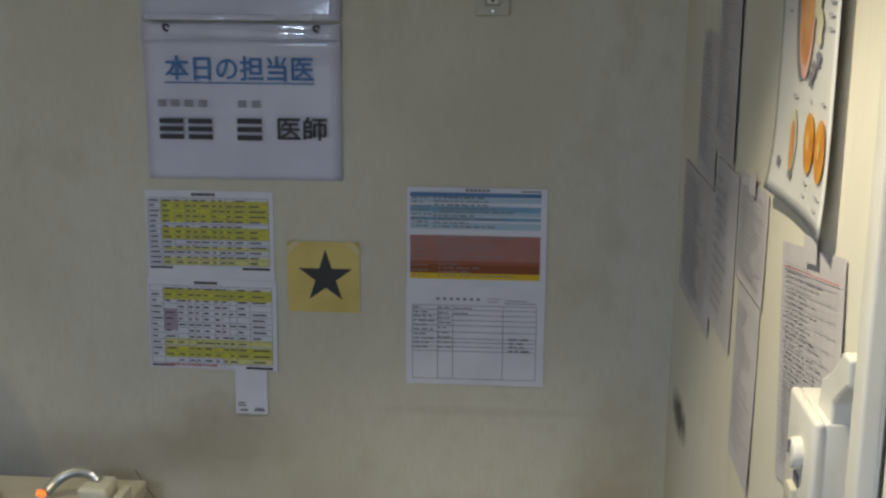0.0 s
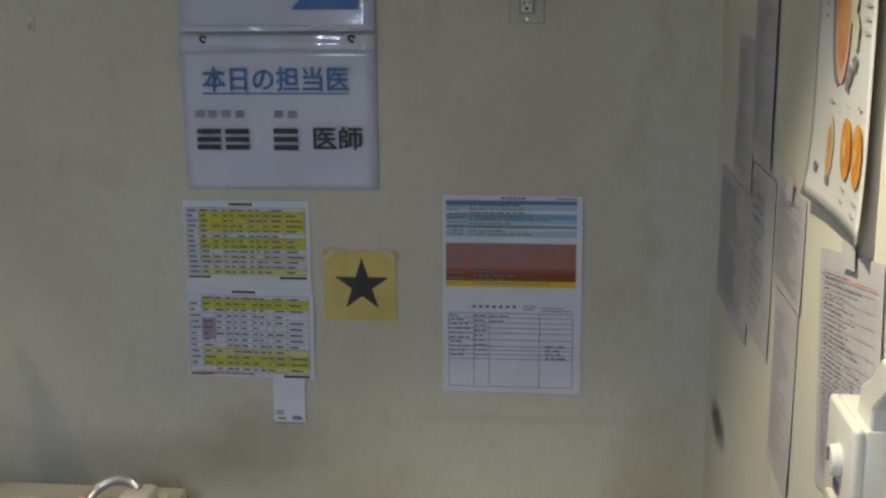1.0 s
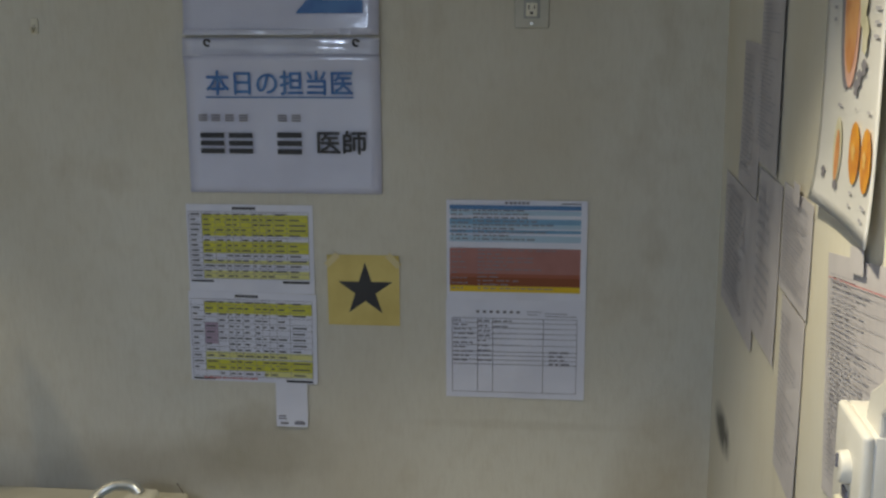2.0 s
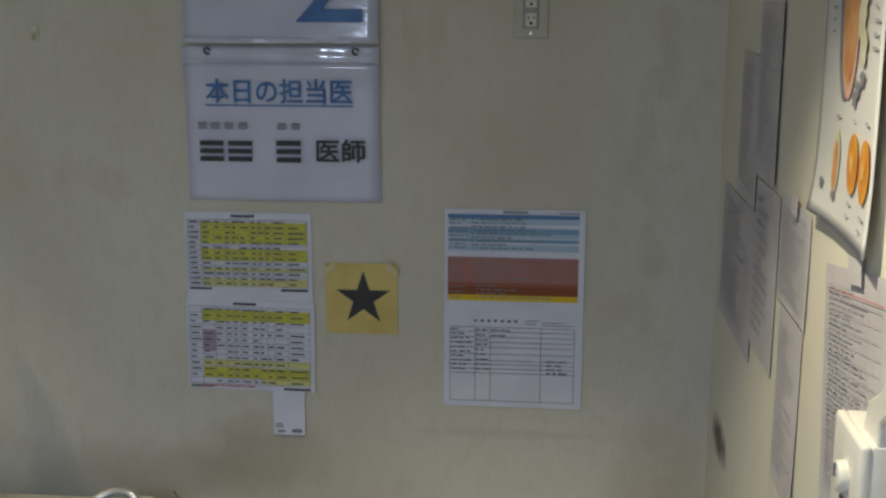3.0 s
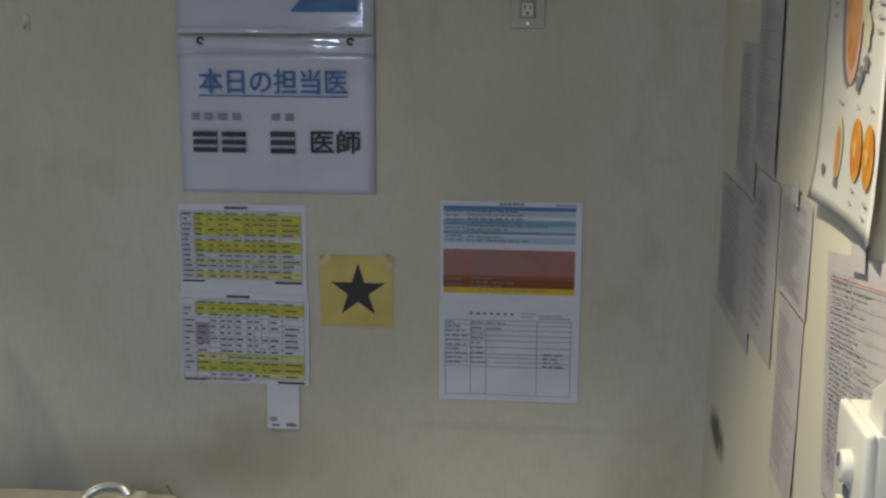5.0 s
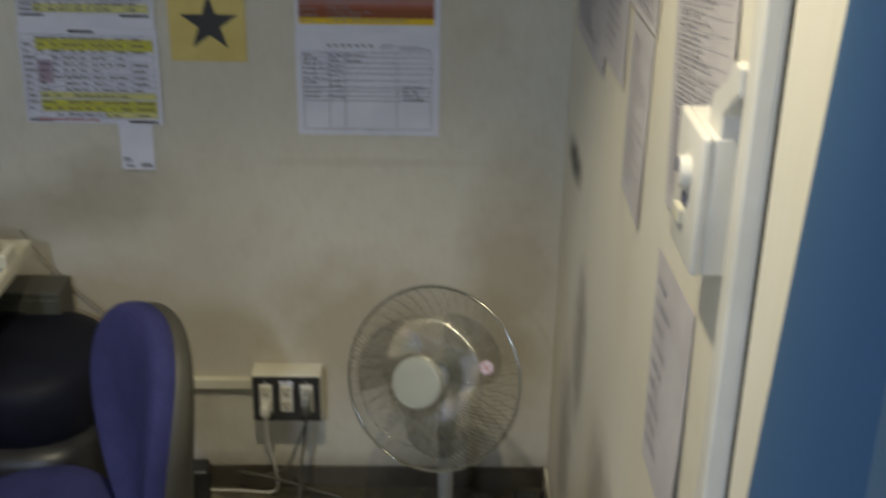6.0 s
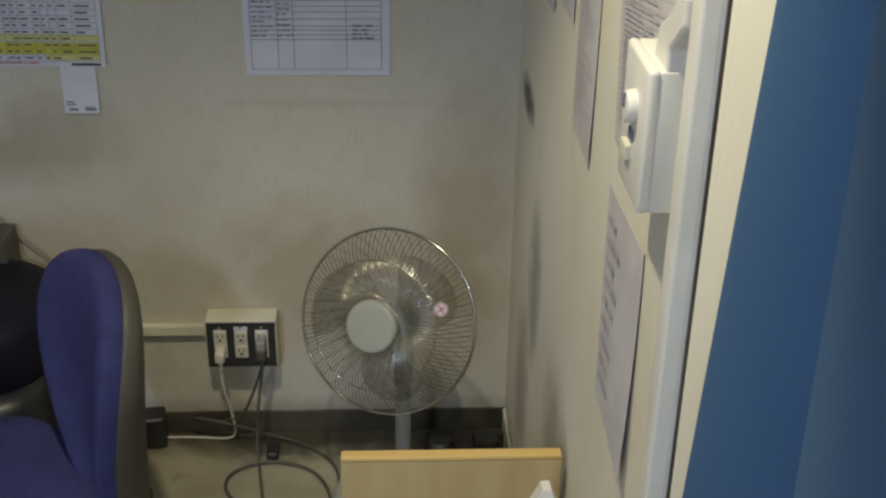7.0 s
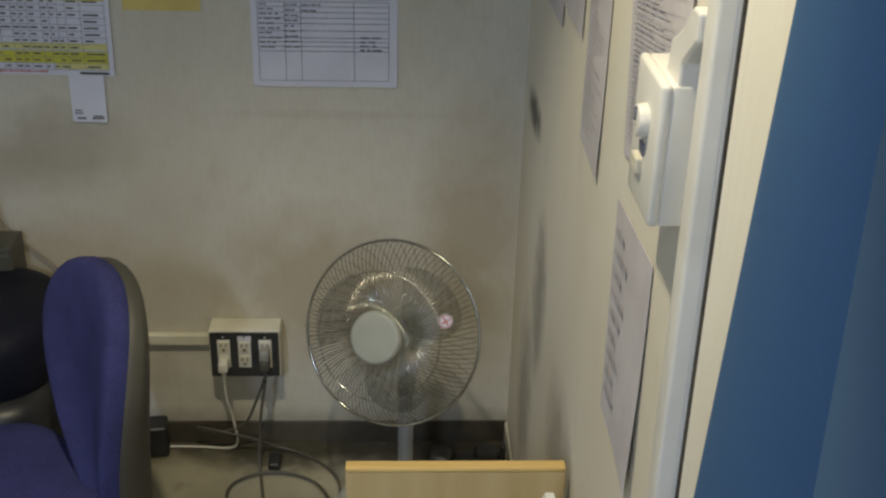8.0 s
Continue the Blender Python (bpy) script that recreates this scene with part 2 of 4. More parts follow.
def boxes(*rows, bevel=0.0, seg=2):
    bm = bmesh.new()
    for r in rows:
        box(bm, *r, bevel=bevel, seg=seg)
    return bm


def cyl(r0, r1, z0, z1, n=32, m=None, bevel=0.0):
    bm = bmesh.new()
    bmesh.ops.create_cone(bm, cap_ends=True, segments=n, radius1=r0, radius2=r1, depth=z1 - z0)
    bmesh.ops.translate(bm, verts=bm.verts, vec=(0, 0, (z0 + z1) / 2))
    if bevel:
        rim = [e for e in bm.edges if len(e.link_faces) == 2 and any(len(f.verts) > 4 for f in e.link_faces)]
        bmesh.ops.bevel(bm, geom=rim, offset=bevel, segments=3, affect="EDGES", profile=0.5)
    if m is not None:
        bmesh.ops.transform(bm, matrix=m, verts=bm.verts)
    return bm


def tube(points, r, n=8, closed=False, bm=None):
    """A round tube along the points."""
    bm = bm or bmesh.new()
    pts = [Vector(p) for p in points]
    rings = []
    ref = Vector((0.13, 0.31, 0.94))
    for k, p in enumerate(pts):
        a = pts[k - 1] if (k or closed) else p
        b = pts[(k + 1) % len(pts)] if (k + 1 < len(pts) or closed) else p
        d = (b - a).normalized()
        u = d.cross(ref)
        if u.length < 1e-3:
            u = d.cross(Vector((1, 0, 0)))
        u.normalize()
        w = d.cross(u)
        rings.append([bm.verts.new(p + r * (math.cos(2 * math.pi * j / n) * u + math.sin(2 * math.pi * j / n) * w)) for j in range(n)])
    last = len(rings) if closed else len(rings) - 1
    for k in range(last):
        a, b = rings[k], rings[(k + 1) % len(rings)]
        for j in range(n):
            bm.faces.new((a[j], a[(j + 1) % n], b[(j + 1) % n], b[j]))
    if not closed:
        bm.faces.new(rings[0])
        bm.faces.new(rings[-1][::-1])
    return bm


def smooth_path(points, per=8):
    """A Catmull-Rom curve through the points."""
    p = [Vector(q) for q in points]
    p = [2 * p[0] - p[1]] + p + [2 * p[-1] - p[-2]]
    out = []
    for k in range(1, len(p) - 2):
        for j in range(per):
            t = j / per
            out.append(0.5 * (2 * p[k] + (p[k + 1] - p[k - 1]) * t + (2 * p[k - 1] - 5 * p[k] + 4 * p[k + 1] - p[k + 2]) * t * t
                              + (3 * p[k] - p[k - 1] - 3 * p[k + 1] + p[k + 2]) * t ** 3))
    return out + [p[-2]]


def pillow(w, d, h, e1=0.5, e2=0.55, nu=40, nv=18, bend=0.0, pinch=0.0, lean=0.0):
    """A rounded cushion (superellipsoid), w by d across and h thick along z, bent along x; towards -y it narrows by pinch and runs over to +x by lean."""
    bm = bmesh.new()

    def sp(c, e):
        return math.copysign(abs(c) ** e, c)

    rows = []
    for i in range(nv + 1):
        v = -math.pi / 2 + math.pi * i / nv
        ring = []
        for j in range(nu):
            u = 2 * math.pi * j / nu
            x = w / 2 * sp(math.cos(v), e1) * sp(math.cos(u), e2)
            y = d / 2 * sp(math.cos(v), e1) * sp(math.sin(u), e2)
            z = h / 2 * sp(math.sin(v), e1)
            low = max(0.0, 0.45 - y / d) ** 1.5
            z += bend * (2 * x / w) ** 2
            k = min(0.78, pinch * low)
            x = x * (1 - k) + lean * k
            ring.append((x, y, z))
        rows.append(ring)
    vs = [[bm.verts.new(c) for c in r] for r in rows[1:-1]]
    top, bot = bm.verts.new(rows[-1][0]), bm.verts.new(rows[0][0])
    for a, b in zip(vs, vs[1:]):
        for j in range(nu):
            bm.faces.new((a[j], a[(j + 1) % nu], b[(j + 1) % nu], b[j]))
    for j in range(nu):
        bm.faces.new((bot, vs[0][(j + 1) % nu], vs[0][j]))
        bm.faces.new((vs[-1][j], vs[-1][(j + 1) % nu], top))
    return bm


def flat(rects, y):
    """Printed patches: thin plates (x0, z0, x1, z1) whose face lies at y, looking to -y."""
    bm = bmesh.new()
    for x0, z0, x1, z1 in rects:
        v = [bm.verts.new(c) for c in ((x0, y, z0), (x1, y, z0), (x1, y, z1), (x0, y, z1))]
        bm.faces.new(v)
    return bm


def leaf(w, h, curl=None, nx=10, nz=12, thick=0.0006):
    """A sheet of paper from (0, 0) to (w, h) in x and z, front at -y; curl(u, v) gives how far it stands off the wall."""
    bm = bmesh.new()
    front, back = [], []
    for k in range(nz + 1):
        fr, bk = [], []
        for j in range(nx + 1):
            u, v = j / nx, k / nz
            o = curl(u, v) if curl else 0.0
            fr.append(bm.verts.new((w * u, -0.0012 - thick - o, h * v)))
            bk.append(bm.verts.new((w * u, -0.0012 - o, h * v)))
        front.append(fr)
        back.append(bk)
    for k in range(nz):
        for j in range(nx):
            bm.faces.new((front[k][j], front[k][j + 1], front[k + 1][j + 1], front[k + 1][j]))
            bm.faces.new((back[k][j], back[k + 1][j], back[k + 1][j + 1], back[k][j + 1]))
    for k in range(nz):
        bm.faces.new((front[k][0], front[k + 1][0], back[k + 1][0], back[k][0]))
        bm.faces.new((front[k][nx], back[k][nx], back[k + 1][nx], front[k + 1][nx]))
    for j in range(nx):
        bm.faces.new((front[0][j], back[0][j], back[0][j + 1], front[0][j + 1]))
        bm.faces.new((front[nz][j], front[nz][j + 1], back[nz][j + 1], back[nz][j]))
    return bm


def lettering(name, words, size, m, mat, parent, width=None, bold=0.0):
    """Words in the built-in font, turned into a mesh; the foot's left end is at m. width: stretched to that."""
    cu = bpy.data.curves.new(name, "FONT")
    cu.body, cu.size, cu.extrude, cu.resolution_u = words, size, 0.0002, 4
    tmp = new(name + "_curve", cu)
    bpy.context.view_layer.update()
    me = bpy.data.meshes.new_from_object(tmp.evaluated_get(bpy.context.evaluated_depsgraph_get()))
    bpy.data.objects.remove(tmp)
    xs = [v.co.x for v in me.vertices]
    zs = [v.co.y for v in me.vertices]
    if xs:
        k = width / (max(xs) - min(xs)) if width else 1.0
        kz = size / (max(zs) - min(zs)) if width else 1.0
        x0, z0 = min(xs), min(zs)
        for v in me.vertices:
            v.co = ((v.co.x - x0) * k, -v.co.z, (v.co.y - z0) * kz)
    bm = bmesh.new()
    for k, (dx, dz) in enumerate(((0, 0), (bold, 0), (0, bold), (-bold, 0), (0, -bold)) if bold else ((0, 0),)):
        was = len(bm.verts)
        bm.from_mesh(me)
        bm.verts.ensure_lookup_table()
        for v in bm.verts[was:]:
            v.co += Vector((dx, 0.00003 * k, dz))
    bmesh.ops.remove_doubles(bm, verts=bm.verts, dist=0.00001)
    bm.to_mesh(me)
    bm.free()
    me.materials.clear()
    me.materials.append(M[mat])
    ob = new(name, me)
    ob.parent = parent
    ob.matrix_local = m
    return ob


def text_rows(rng, x0, x1, z_top, z_bot, rows, height, fill=(0.3, 0.95), word=0.02):
    """Unreadable lines of writing as small bars."""
    out = []
    for k in range(rows):
        z = z_top - (z_top - z_bot) * (k + 0.5) / rows
        x, end = x0, x0 + (x1 - x0) * rng.uniform(*fill)
        while x < end:
            w = rng.uniform(0.35, 1.4) * word
            out.append((x, z - height / 2, min(x + w, x1), z + height / 2))
            x += w + rng.uniform(0.15, 0.5) * word
    return out


def grid_lines(x0, z0, x1, z1, xs, zs, t=0.0008):
    out = [(x - t / 2, z0, x + t / 2, z1) for x in xs]
    return out + [(x0, z - t / 2, x1, z + t / 2) for z in zs]


BACK = 2.5
TURN_RIGHT = pose(0, 0, 0, 0, 0, -90)


def on_back(x, z, proud=0.0):
    return pose(x, BACK - proud, z)


def on_right(y, z, proud=0.0):
    """A thing's left foot on the right wall; its width runs towards the camera."""
    return pose(-proud, y, z) @ TURN_RIGHT


# ---- the room ----
def room():
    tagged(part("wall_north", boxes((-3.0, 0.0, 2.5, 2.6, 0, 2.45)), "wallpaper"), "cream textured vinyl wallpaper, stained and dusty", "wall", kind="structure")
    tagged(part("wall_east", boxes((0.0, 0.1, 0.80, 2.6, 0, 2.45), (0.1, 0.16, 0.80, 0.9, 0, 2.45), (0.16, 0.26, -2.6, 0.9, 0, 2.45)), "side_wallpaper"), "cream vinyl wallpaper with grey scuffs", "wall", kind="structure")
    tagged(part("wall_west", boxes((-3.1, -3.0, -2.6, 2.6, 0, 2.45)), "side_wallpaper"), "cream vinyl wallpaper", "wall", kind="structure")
    tagged(part("wall_south", boxes((-3.0, 0.16, -2.6, -2.5, 0, 2.45)), "side_wallpaper"), "cream vinyl wallpaper", "wall", kind="structure")
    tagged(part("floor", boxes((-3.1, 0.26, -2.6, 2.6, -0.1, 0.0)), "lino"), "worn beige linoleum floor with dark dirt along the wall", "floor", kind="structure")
    tagged(part("ceiling", boxes((-3.1, 0.26, -2.6, 2.6, 2.45, 2.55)), "ceiling"), "white ceiling boards", "ceiling", kind="structure")
    bm = boxes((-3.0, 0.0, 2.494, 2.5, 0.0, 0.06), bevel=0.002)
    tagged(part("baseboard", bm, "baseboard"), "dark brown vinyl baseboard, dusty", "baseboard", kind="structure")
    bm = boxes((-0.006, 0.0, 1.12, 2.494, 0.0, 0.06), bevel=0.002)
    tagged(part("baseboard_side", bm, "side_wallpaper"), "pale baseboard under the side wall", "baseboard", kind="structure")


room()

# ---- papers on the back wall ----
def doctor_sign():
    """Clear wall sleeve with the day's doctor on a sheet, and the number sheet above it."""
    w, h = 0.419, 0.331
    t = thing("doctor_sign", on_back(-1.129, 1.358), "pale lilac sheet in a clear plastic sleeve hung by two hooks", "sign")
    bulge = lambda u, v: 0.004 + 0.006 * math.sin(math.pi * u) * (0.3 + 0.7 * v) + (0.010 * max(0, v - 0.86) / 0.14)
    part("sheet", leaf(w, h - 0.036, bulge, 16, 20), "sleeve", t, smooth=True)
    part("hanging_strip", leaf(w, 0.038, lambda u, v: 0.014 - 0.0045 * v - 0.006 * max(0, u - 0.4) ** 1.5 + 0.0016 * math.sin(21 * u) + 0.0008 * math.sin(9 * v + 5 * u), 16, 6), "clear_strip", t, "glossy clear plastic hanging strip", True).location = (0, 0, h - 0.040)
    for x in (0.055, w - 0.048):
        ring = [(0.0065 * math.cos(a), -0.018 - 0.004 * math.sin(a), 0.0065 * math.sin(a)) for a in np.linspace(0.3, 5.2, 16)]
        part("hook", tube([(x + a, b, h - 0.012 + c) for a, b, c in ring], 0.0022, 8), "black", t, "small dark hook", True)
    y = -0.0155
    lettering("heading", "本日の担当医", 0.050, pose(0.048, y, 0.211), "ink_blue", t, 0.314, 0.0009)
    part("heading_underline", flat([(0.046, 0.204, 0.363, 0.207)], y), "ink_blue", t)
    # the name is kept as plain bars, three to a character
    for x0, z0, x1, z1, name, mat in ((0.028, 0.155, 0.047, 0.171, "small_bar", "ink_grey"), (0.056, 0.155, 0.075, 0.171, "small_bar", "ink_grey"), (0.086, 0.155, 0.105, 0.171, "small_bar", "ink_grey"),
                                      (0.116, 0.155, 0.135, 0.171, "small_bar", "ink_grey"), (0.200, 0.155, 0.219, 0.171, "small_bar", "ink_grey"), (0.230, 0.155, 0.249, 0.171, "small_bar", "ink_grey"),
                                      (0.030, 0.086, 0.082, 0.136, "large_bar", "ink"), (0.092, 0.086, 0.144, 0.136, "large_bar", "ink"), (0.197, 0.085, 0.250, 0.138, "large_bar", "ink")):
        step = (z1 - z0) / 3
        for k in range(3):
            part(name, flat([(x0, z0 + step * k, x1, z0 + step * (k + 0.64))], y), mat, t)
    lettering("title", "医師", 0.048, pose(0.284, y, 0.087), "ink", t, 0.104, 0.0011)


def number_sign():
    w, h = 0.416, 0.30
    t = thing("number_sign", on_back(-1.126, 1.693), "white sheet with a large blue digit in a clear sleeve", "sign")
    part("sheet", leaf(w, h, lambda u, v: 0.004 + 0.006 * (1 - v) ** 6 + 0.004 * u * (1 - v) ** 3, 16, 20), "sleeve", t, smooth=True)
    part("sleeve_edge", leaf(w - 0.004, 0.012, lambda u, v: 0.015 - 0.0018 * v - 0.008 * max(0, u - 0.5) + 0.0016 * math.sin(24 * u), 48, 4), "clear_strip", t, "shiny crumpled sleeve edge", True)
    lettering("digit", "2", 0.20, pose(0.243, -0.0150, 0.044), "ink_blue", t, 0.140)


def timetable(name, m, w, h, seed, rows, label):
    """A printed table: rows of (from, to, kind) as fractions from the top."""
    rng = random.Random(seed)
    t = thing(name, m, label, "timetable", "duty timetables")
    part("sheet", leaf(w, h, lambda u, v: 0.001 + 0.0015 * (1 - v) ** 2 * u), "paper", t)
    y = -0.0052
    gx0, gx1, gz0, gz1 = 0.006, w - 0.010, 0.012 + 0.02 * (seed % 2), h - 0.016
    H = gz1 - gz0
    tone = {"y": "row_yellow", "p": "row_pale_yellow", "m": "row_mauve"}
    for kind, mat in tone.items():
        rects = [(gx0 + f0 * (gx1 - gx0), gz1 - b * H, gx0 + f1 * (gx1 - gx0), gz1 - a * H) for a, b, k, f0, f1 in rows if k == kind]
        for r in rects:
            part("tinted_band", flat([r], y + 0.0006), mat, t)
    n = 13
    zs = [gz0 + H * k / n for k in range(n + 1)]
    xs = [gx0 + (gx1 - gx0) * f for f in (0, 0.11, 0.22, 0.31, 0.37, 0.43, 0.53, 0.59, 0.65, 0.71, 0.82, 1.0)]
    part("table_grid", flat(grid_lines(gx0, gz0, gx1, gz1, xs, zs, 0.0009), y), "ink_grey", t)
    words = []
    for k in range(n):
        for a, b in zip(xs, xs[1:]):
            if rng.random() < 0.9:
                z = (zs[k] + zs[k + 1]) / 2
                ww = (b - a) * rng.uniform(0.35, 0.8)
                words.append((a + (b - a) * 0.12, z - 0.0018, a + (b - a) * 0.12 + ww, z + 0.0018))
    part("print", flat(words, y - 0.0005), "ink_table", t)
    part("heading_print", flat([(w * 0.37 + k * 0.0075, h - 0.011, w * 0.37 + k * 0.0075 + 0.006, h - 0.005) for k in range(7)], y - 0.0005), "ink", t)
    part("foot_print", flat([(gx0, gz0 - 0.008, gx0 + 0.05, gz0 - 0.004), (gx1 - 0.06, gz0 - 0.009, gx1, gz0 - 0.004)], y - 0.0005), "ink", t)
    return t


def back_wall_papers():
    timetable("timetable", on_back(-1.144, 1.134), 0.281, 0.197, 1, [
        (0.04, 0.20, "y", 0.11, 1), (0.20, 0.36, "y", 0.11, 1), (0.44, 0.62, "y", 0.11, 1), (0.72, 0.78, "p", 0.11, 1), (0.88, 1.0, "p", 0.11, 1)],
        "white printed timetable with bright yellow rows, taped to the wall")
    t = timetable("timetable", on_back(-1.150, 0.930) @ pose(0, -0.002, 0, 0, 0.6, 0), 0.288, 0.206, 2, [
        (0.04, 0.18, "y", 0.11, 1), (0.30, 0.58, "m", 0.11, 0.22), (0.68, 0.76, "p", 0.11, 1), (0.78, 0.92, "y", 0.11, 1), (0.92, 0.99, "p", 0.6, 1)],
        "white printed timetable with yellow rows and red handwriting")
    part("red_handwriting", flat(text_rows(random.Random(5), 0.03, 0.16, 0.012, 0.004, 1, 0.004, (0.9, 1), 0.007), -0.006), "ink_red", t)
    t = thing("paper_slip", on_back(-0.958, 0.827, 0.004), "narrow white slip with a dark strip hung under the timetable", "note")
    part("sheet", leaf(0.072, 0.124, lambda u, v: 0.004 * (1 - v) ** 2), "paper", t)
    part("dark_strip", flat([(0.002, 0.114, 0.070, 0.121)], -0.0024), "ink_grey", t)
    part("print", flat([(0.006, 0.024, 0.022, 0.027), (0.006, 0.018, 0.024, 0.021), (0.010, 0.006, 0.028, 0.011), (0.042, 0.006, 0.066, 0.012), (0.044, 0.013, 0.062, 0.015)], -0.0068), "ink_grey", t)
    # the yellow square with the star
    t = thing("star_notice", on_back(-0.834, 1.066), "yellow paper square with a black star, corners taped", "notice")
    part("sheet", leaf(0.158, 0.158, lambda u, v: 0.001 + 0.004 * (abs(u - 0.5) * 2) ** 6 * v ** 5), "yellow_paper", t)
    bm = bmesh.new()
    cx, cz, r = 0.083, 0.079, 0.0625
    ring = []
    for k in range(10):
        a, q = math.pi / 2 + k * math.pi / 5, r if k % 2 == 0 else r * 0.382
        ring.append(bm.verts.new((cx + q * math.cos(a), -0.0034, cz + q * math.sin(a))))
    mid = bm.verts.new((cx, -0.0034, cz))
    for k in range(10):
        bm.faces.new((mid, ring[k], ring[(k + 1) % 10]))
    part("star", bm, "ink", t)
    for x, z, a in ((0.012, 0.147, 45), (0.146, 0.147, -45)):
        p = part("tape", leaf(0.036, 0.014, None, 2, 2), "tape", t, "yellowed corner tape")
        p.matrix_local = pose(x, -0.0065, z, 0, -a, 0) @ pose(-0.018, 0, -0.007)
    # colour-banded sheet and the blank form under it
    w, h = 0.299, 0.218
    t = thing("coloured_chart", on_back(-0.573, 1.130), "white sheet with blue, pink, brown and yellow bands", "chart")
    part("sheet", leaf(w, h, lambda u, v: 0.001 + 0.002 * u ** 4), "paper", t)
    y = -0.0050
    x0, x1 = 0.007, 0.286
    stack = [("band_deep_blue", 0.207, 0.198), ("band_light_blue", 0.196, 0.186), ("band_blue", 0.178, 0.166), ("band_light_blue", 0.166, 0.157),
             ("band_blue", 0.154, 0.147), ("band_light_blue", 0.142, 0.128), ("band_pink", 0.114, 0.058), ("band_rust", 0.058, 0.050), ("band_brown", 0.050, 0.031), ("band_yellow", 0.031, 0.018)]
    for mat, a, b in stack:
        part("band", flat([(x0, b, x1, a)], y), mat, t)
    rng = random.Random(7)
    rows = text_rows(rng, x0 + 0.05, x1 - 0.02, 0.200, 0.13, 9, 0.0032, (0.3, 0.95), 0.012) + text_rows(rng, x0 + 0.004, x0 + 0.045, 0.2, 0.13, 8, 0.0032, (0.5, 1), 0.01)
    rows += text_rows(rng, x0 + 0.06, x1 - 0.03, 0.114, 0.022, 11, 0.0026, (0.2, 0.95), 0.014) + text_rows(rng, x0 + 0.004, x0 + 0.04, 0.112, 0.02, 8, 0.0026, (0.4, 0.95), 0.01)
    part("print", flat(rows, y - 0.0008), "ink_grey", t)
    part("heading_print", flat([(0.125 + k * 0.009, 0.210, 0.132 + k * 0.009, 0.215) for k in range(6)] + [(0.244, 0.210, 0.286, 0.213)], y), "ink_grey", t)
    w, h = 0.301, 0.222
    t = thing("blank_form", on_back(-0.575, 0.908), "white printed form with a thin ruled table", "form")
    part("sheet", leaf(w, h, lambda u, v: 0.001 + 0.0025 * u ** 3 * (1 - v) ** 2), "paper", t)
    y = -0.0056
    gx0, gz0, gx1, gz1 = 0.014, 0.014, 0.283, 0.181
    zs = [gz1 - (gz1 - gz0) * f for f in (0, 0.06, 0.13, 0.2, 0.27, 0.36, 0.45, 0.50, 0.56, 0.62, 1.0)]
    xs = [gx0, gx0 + 0.055, gx0 + 0.088, gx0 + 0.197, gx1]
    part("table_grid", flat(grid_lines(gx0, gz0, gx1, gz1, xs, zs, 0.0011), y), "ink_grey", t)
    rows = text_rows(rng, gx0 + 0.003, gx0 + 0.05, gz1, gz1 - 0.10, 10, 0.003, (0.3, 1), 0.012) + text_rows(rng, gx0 + 0.056, gx0 + 0.086, gz1, gz1 - 0.10, 9, 0.003, (0.2, 1), 0.012)
    rows += text_rows(rng, gx0 + 0.09, gx0 + 0.13, gz1, gz1 - 0.024, 2, 0.003, (0.5, 1), 0.012) + text_rows(rng, gx0 + 0.21, gx0 + 0.26, gz1 - 0.07, gz1 - 0.105, 4, 0.004, (0.5, 1), 0.014)
    part("print", flat(rows, y - 0.0006), "ink_grey", t)
    part("heading_print", flat([(0.066 + k * 0.0145, 0.193, 0.073 + k * 0.0145, 0.1985) for k in range(7)] + [(0.176, 0.1965, 0.206, 0.198), (0.176, 0.190, 0.2, 0.1915), (0.214, 0.193, 0.262, 0.1945), (0.214, 0.187, 0.282, 0.1885)], y), "ink_grey", t)


doctor_sign()
number_sign()
back_wall_papers()


# ---- sockets, hook ----
def outlet(parent, x, z, y, mat="cream_plastic"):
    """One two-pole outlet with an earth hole, at (x, z) on the face y."""
    part("outlet_face", boxes((x - 0.0115, x + 0.0115, y - 0.003, y + 0.001, z - 0.0135, z + 0.0135), bevel=0.002), mat, parent)
    part("outlet_slots", boxes((x - 0.0068, x - 0.0046, y - 0.0036, y - 0.0028, z + 0.0005, z + 0.0085), (x + 0.0046, x + 0.0068, y - 0.0036, y - 0.0028, z + 0.0015, z + 0.008),
                               (x - 0.0028, x + 0.0028, y - 0.0036, y - 0.0028, z - 0.0095, z - 0.004)), "slot", parent)


def wall_socket():
    t = thing("wall_socket", on_back(-0.396, 1.705), "grey-beige wall socket plate with two outlets", "socket")
    part("plate", boxes((-0.036, 0.036, -0.006, 0, 0, 0.12), bevel=0.003), "socket_steel", t)
    part("inner_frame", boxes((-0.0165, 0.0165, -0.0085, -0.005, 0.02, 0.108), bevel=0.0015), "grey_plastic", t)
    for z in (0.038, 0.076):
        outlet(t, 0, z, -0.009)
    part("screw", cyl(0.003, 0.003, 0, 0.0015, 12, pose(0, -0.006, 0.010, 90)), "steel", t)


def wall_hook():
    t = thing("wall_hook", on_back(-1.455, 1.695), "small cream plastic hook stuck on the wall", "hook")
    part("plate", boxes((-0.008, 0.008, -0.004, 0, 0, 0.034), bevel=0.002), "cream_plastic", t)
    part("prong", tube(smooth_path([(0, -0.002, 0.02), (0, -0.012, 0.008), (0, -0.018, 0.006), (0, -0.02, 0.016)]), 0.003), "cream_plastic", t, smooth=True)


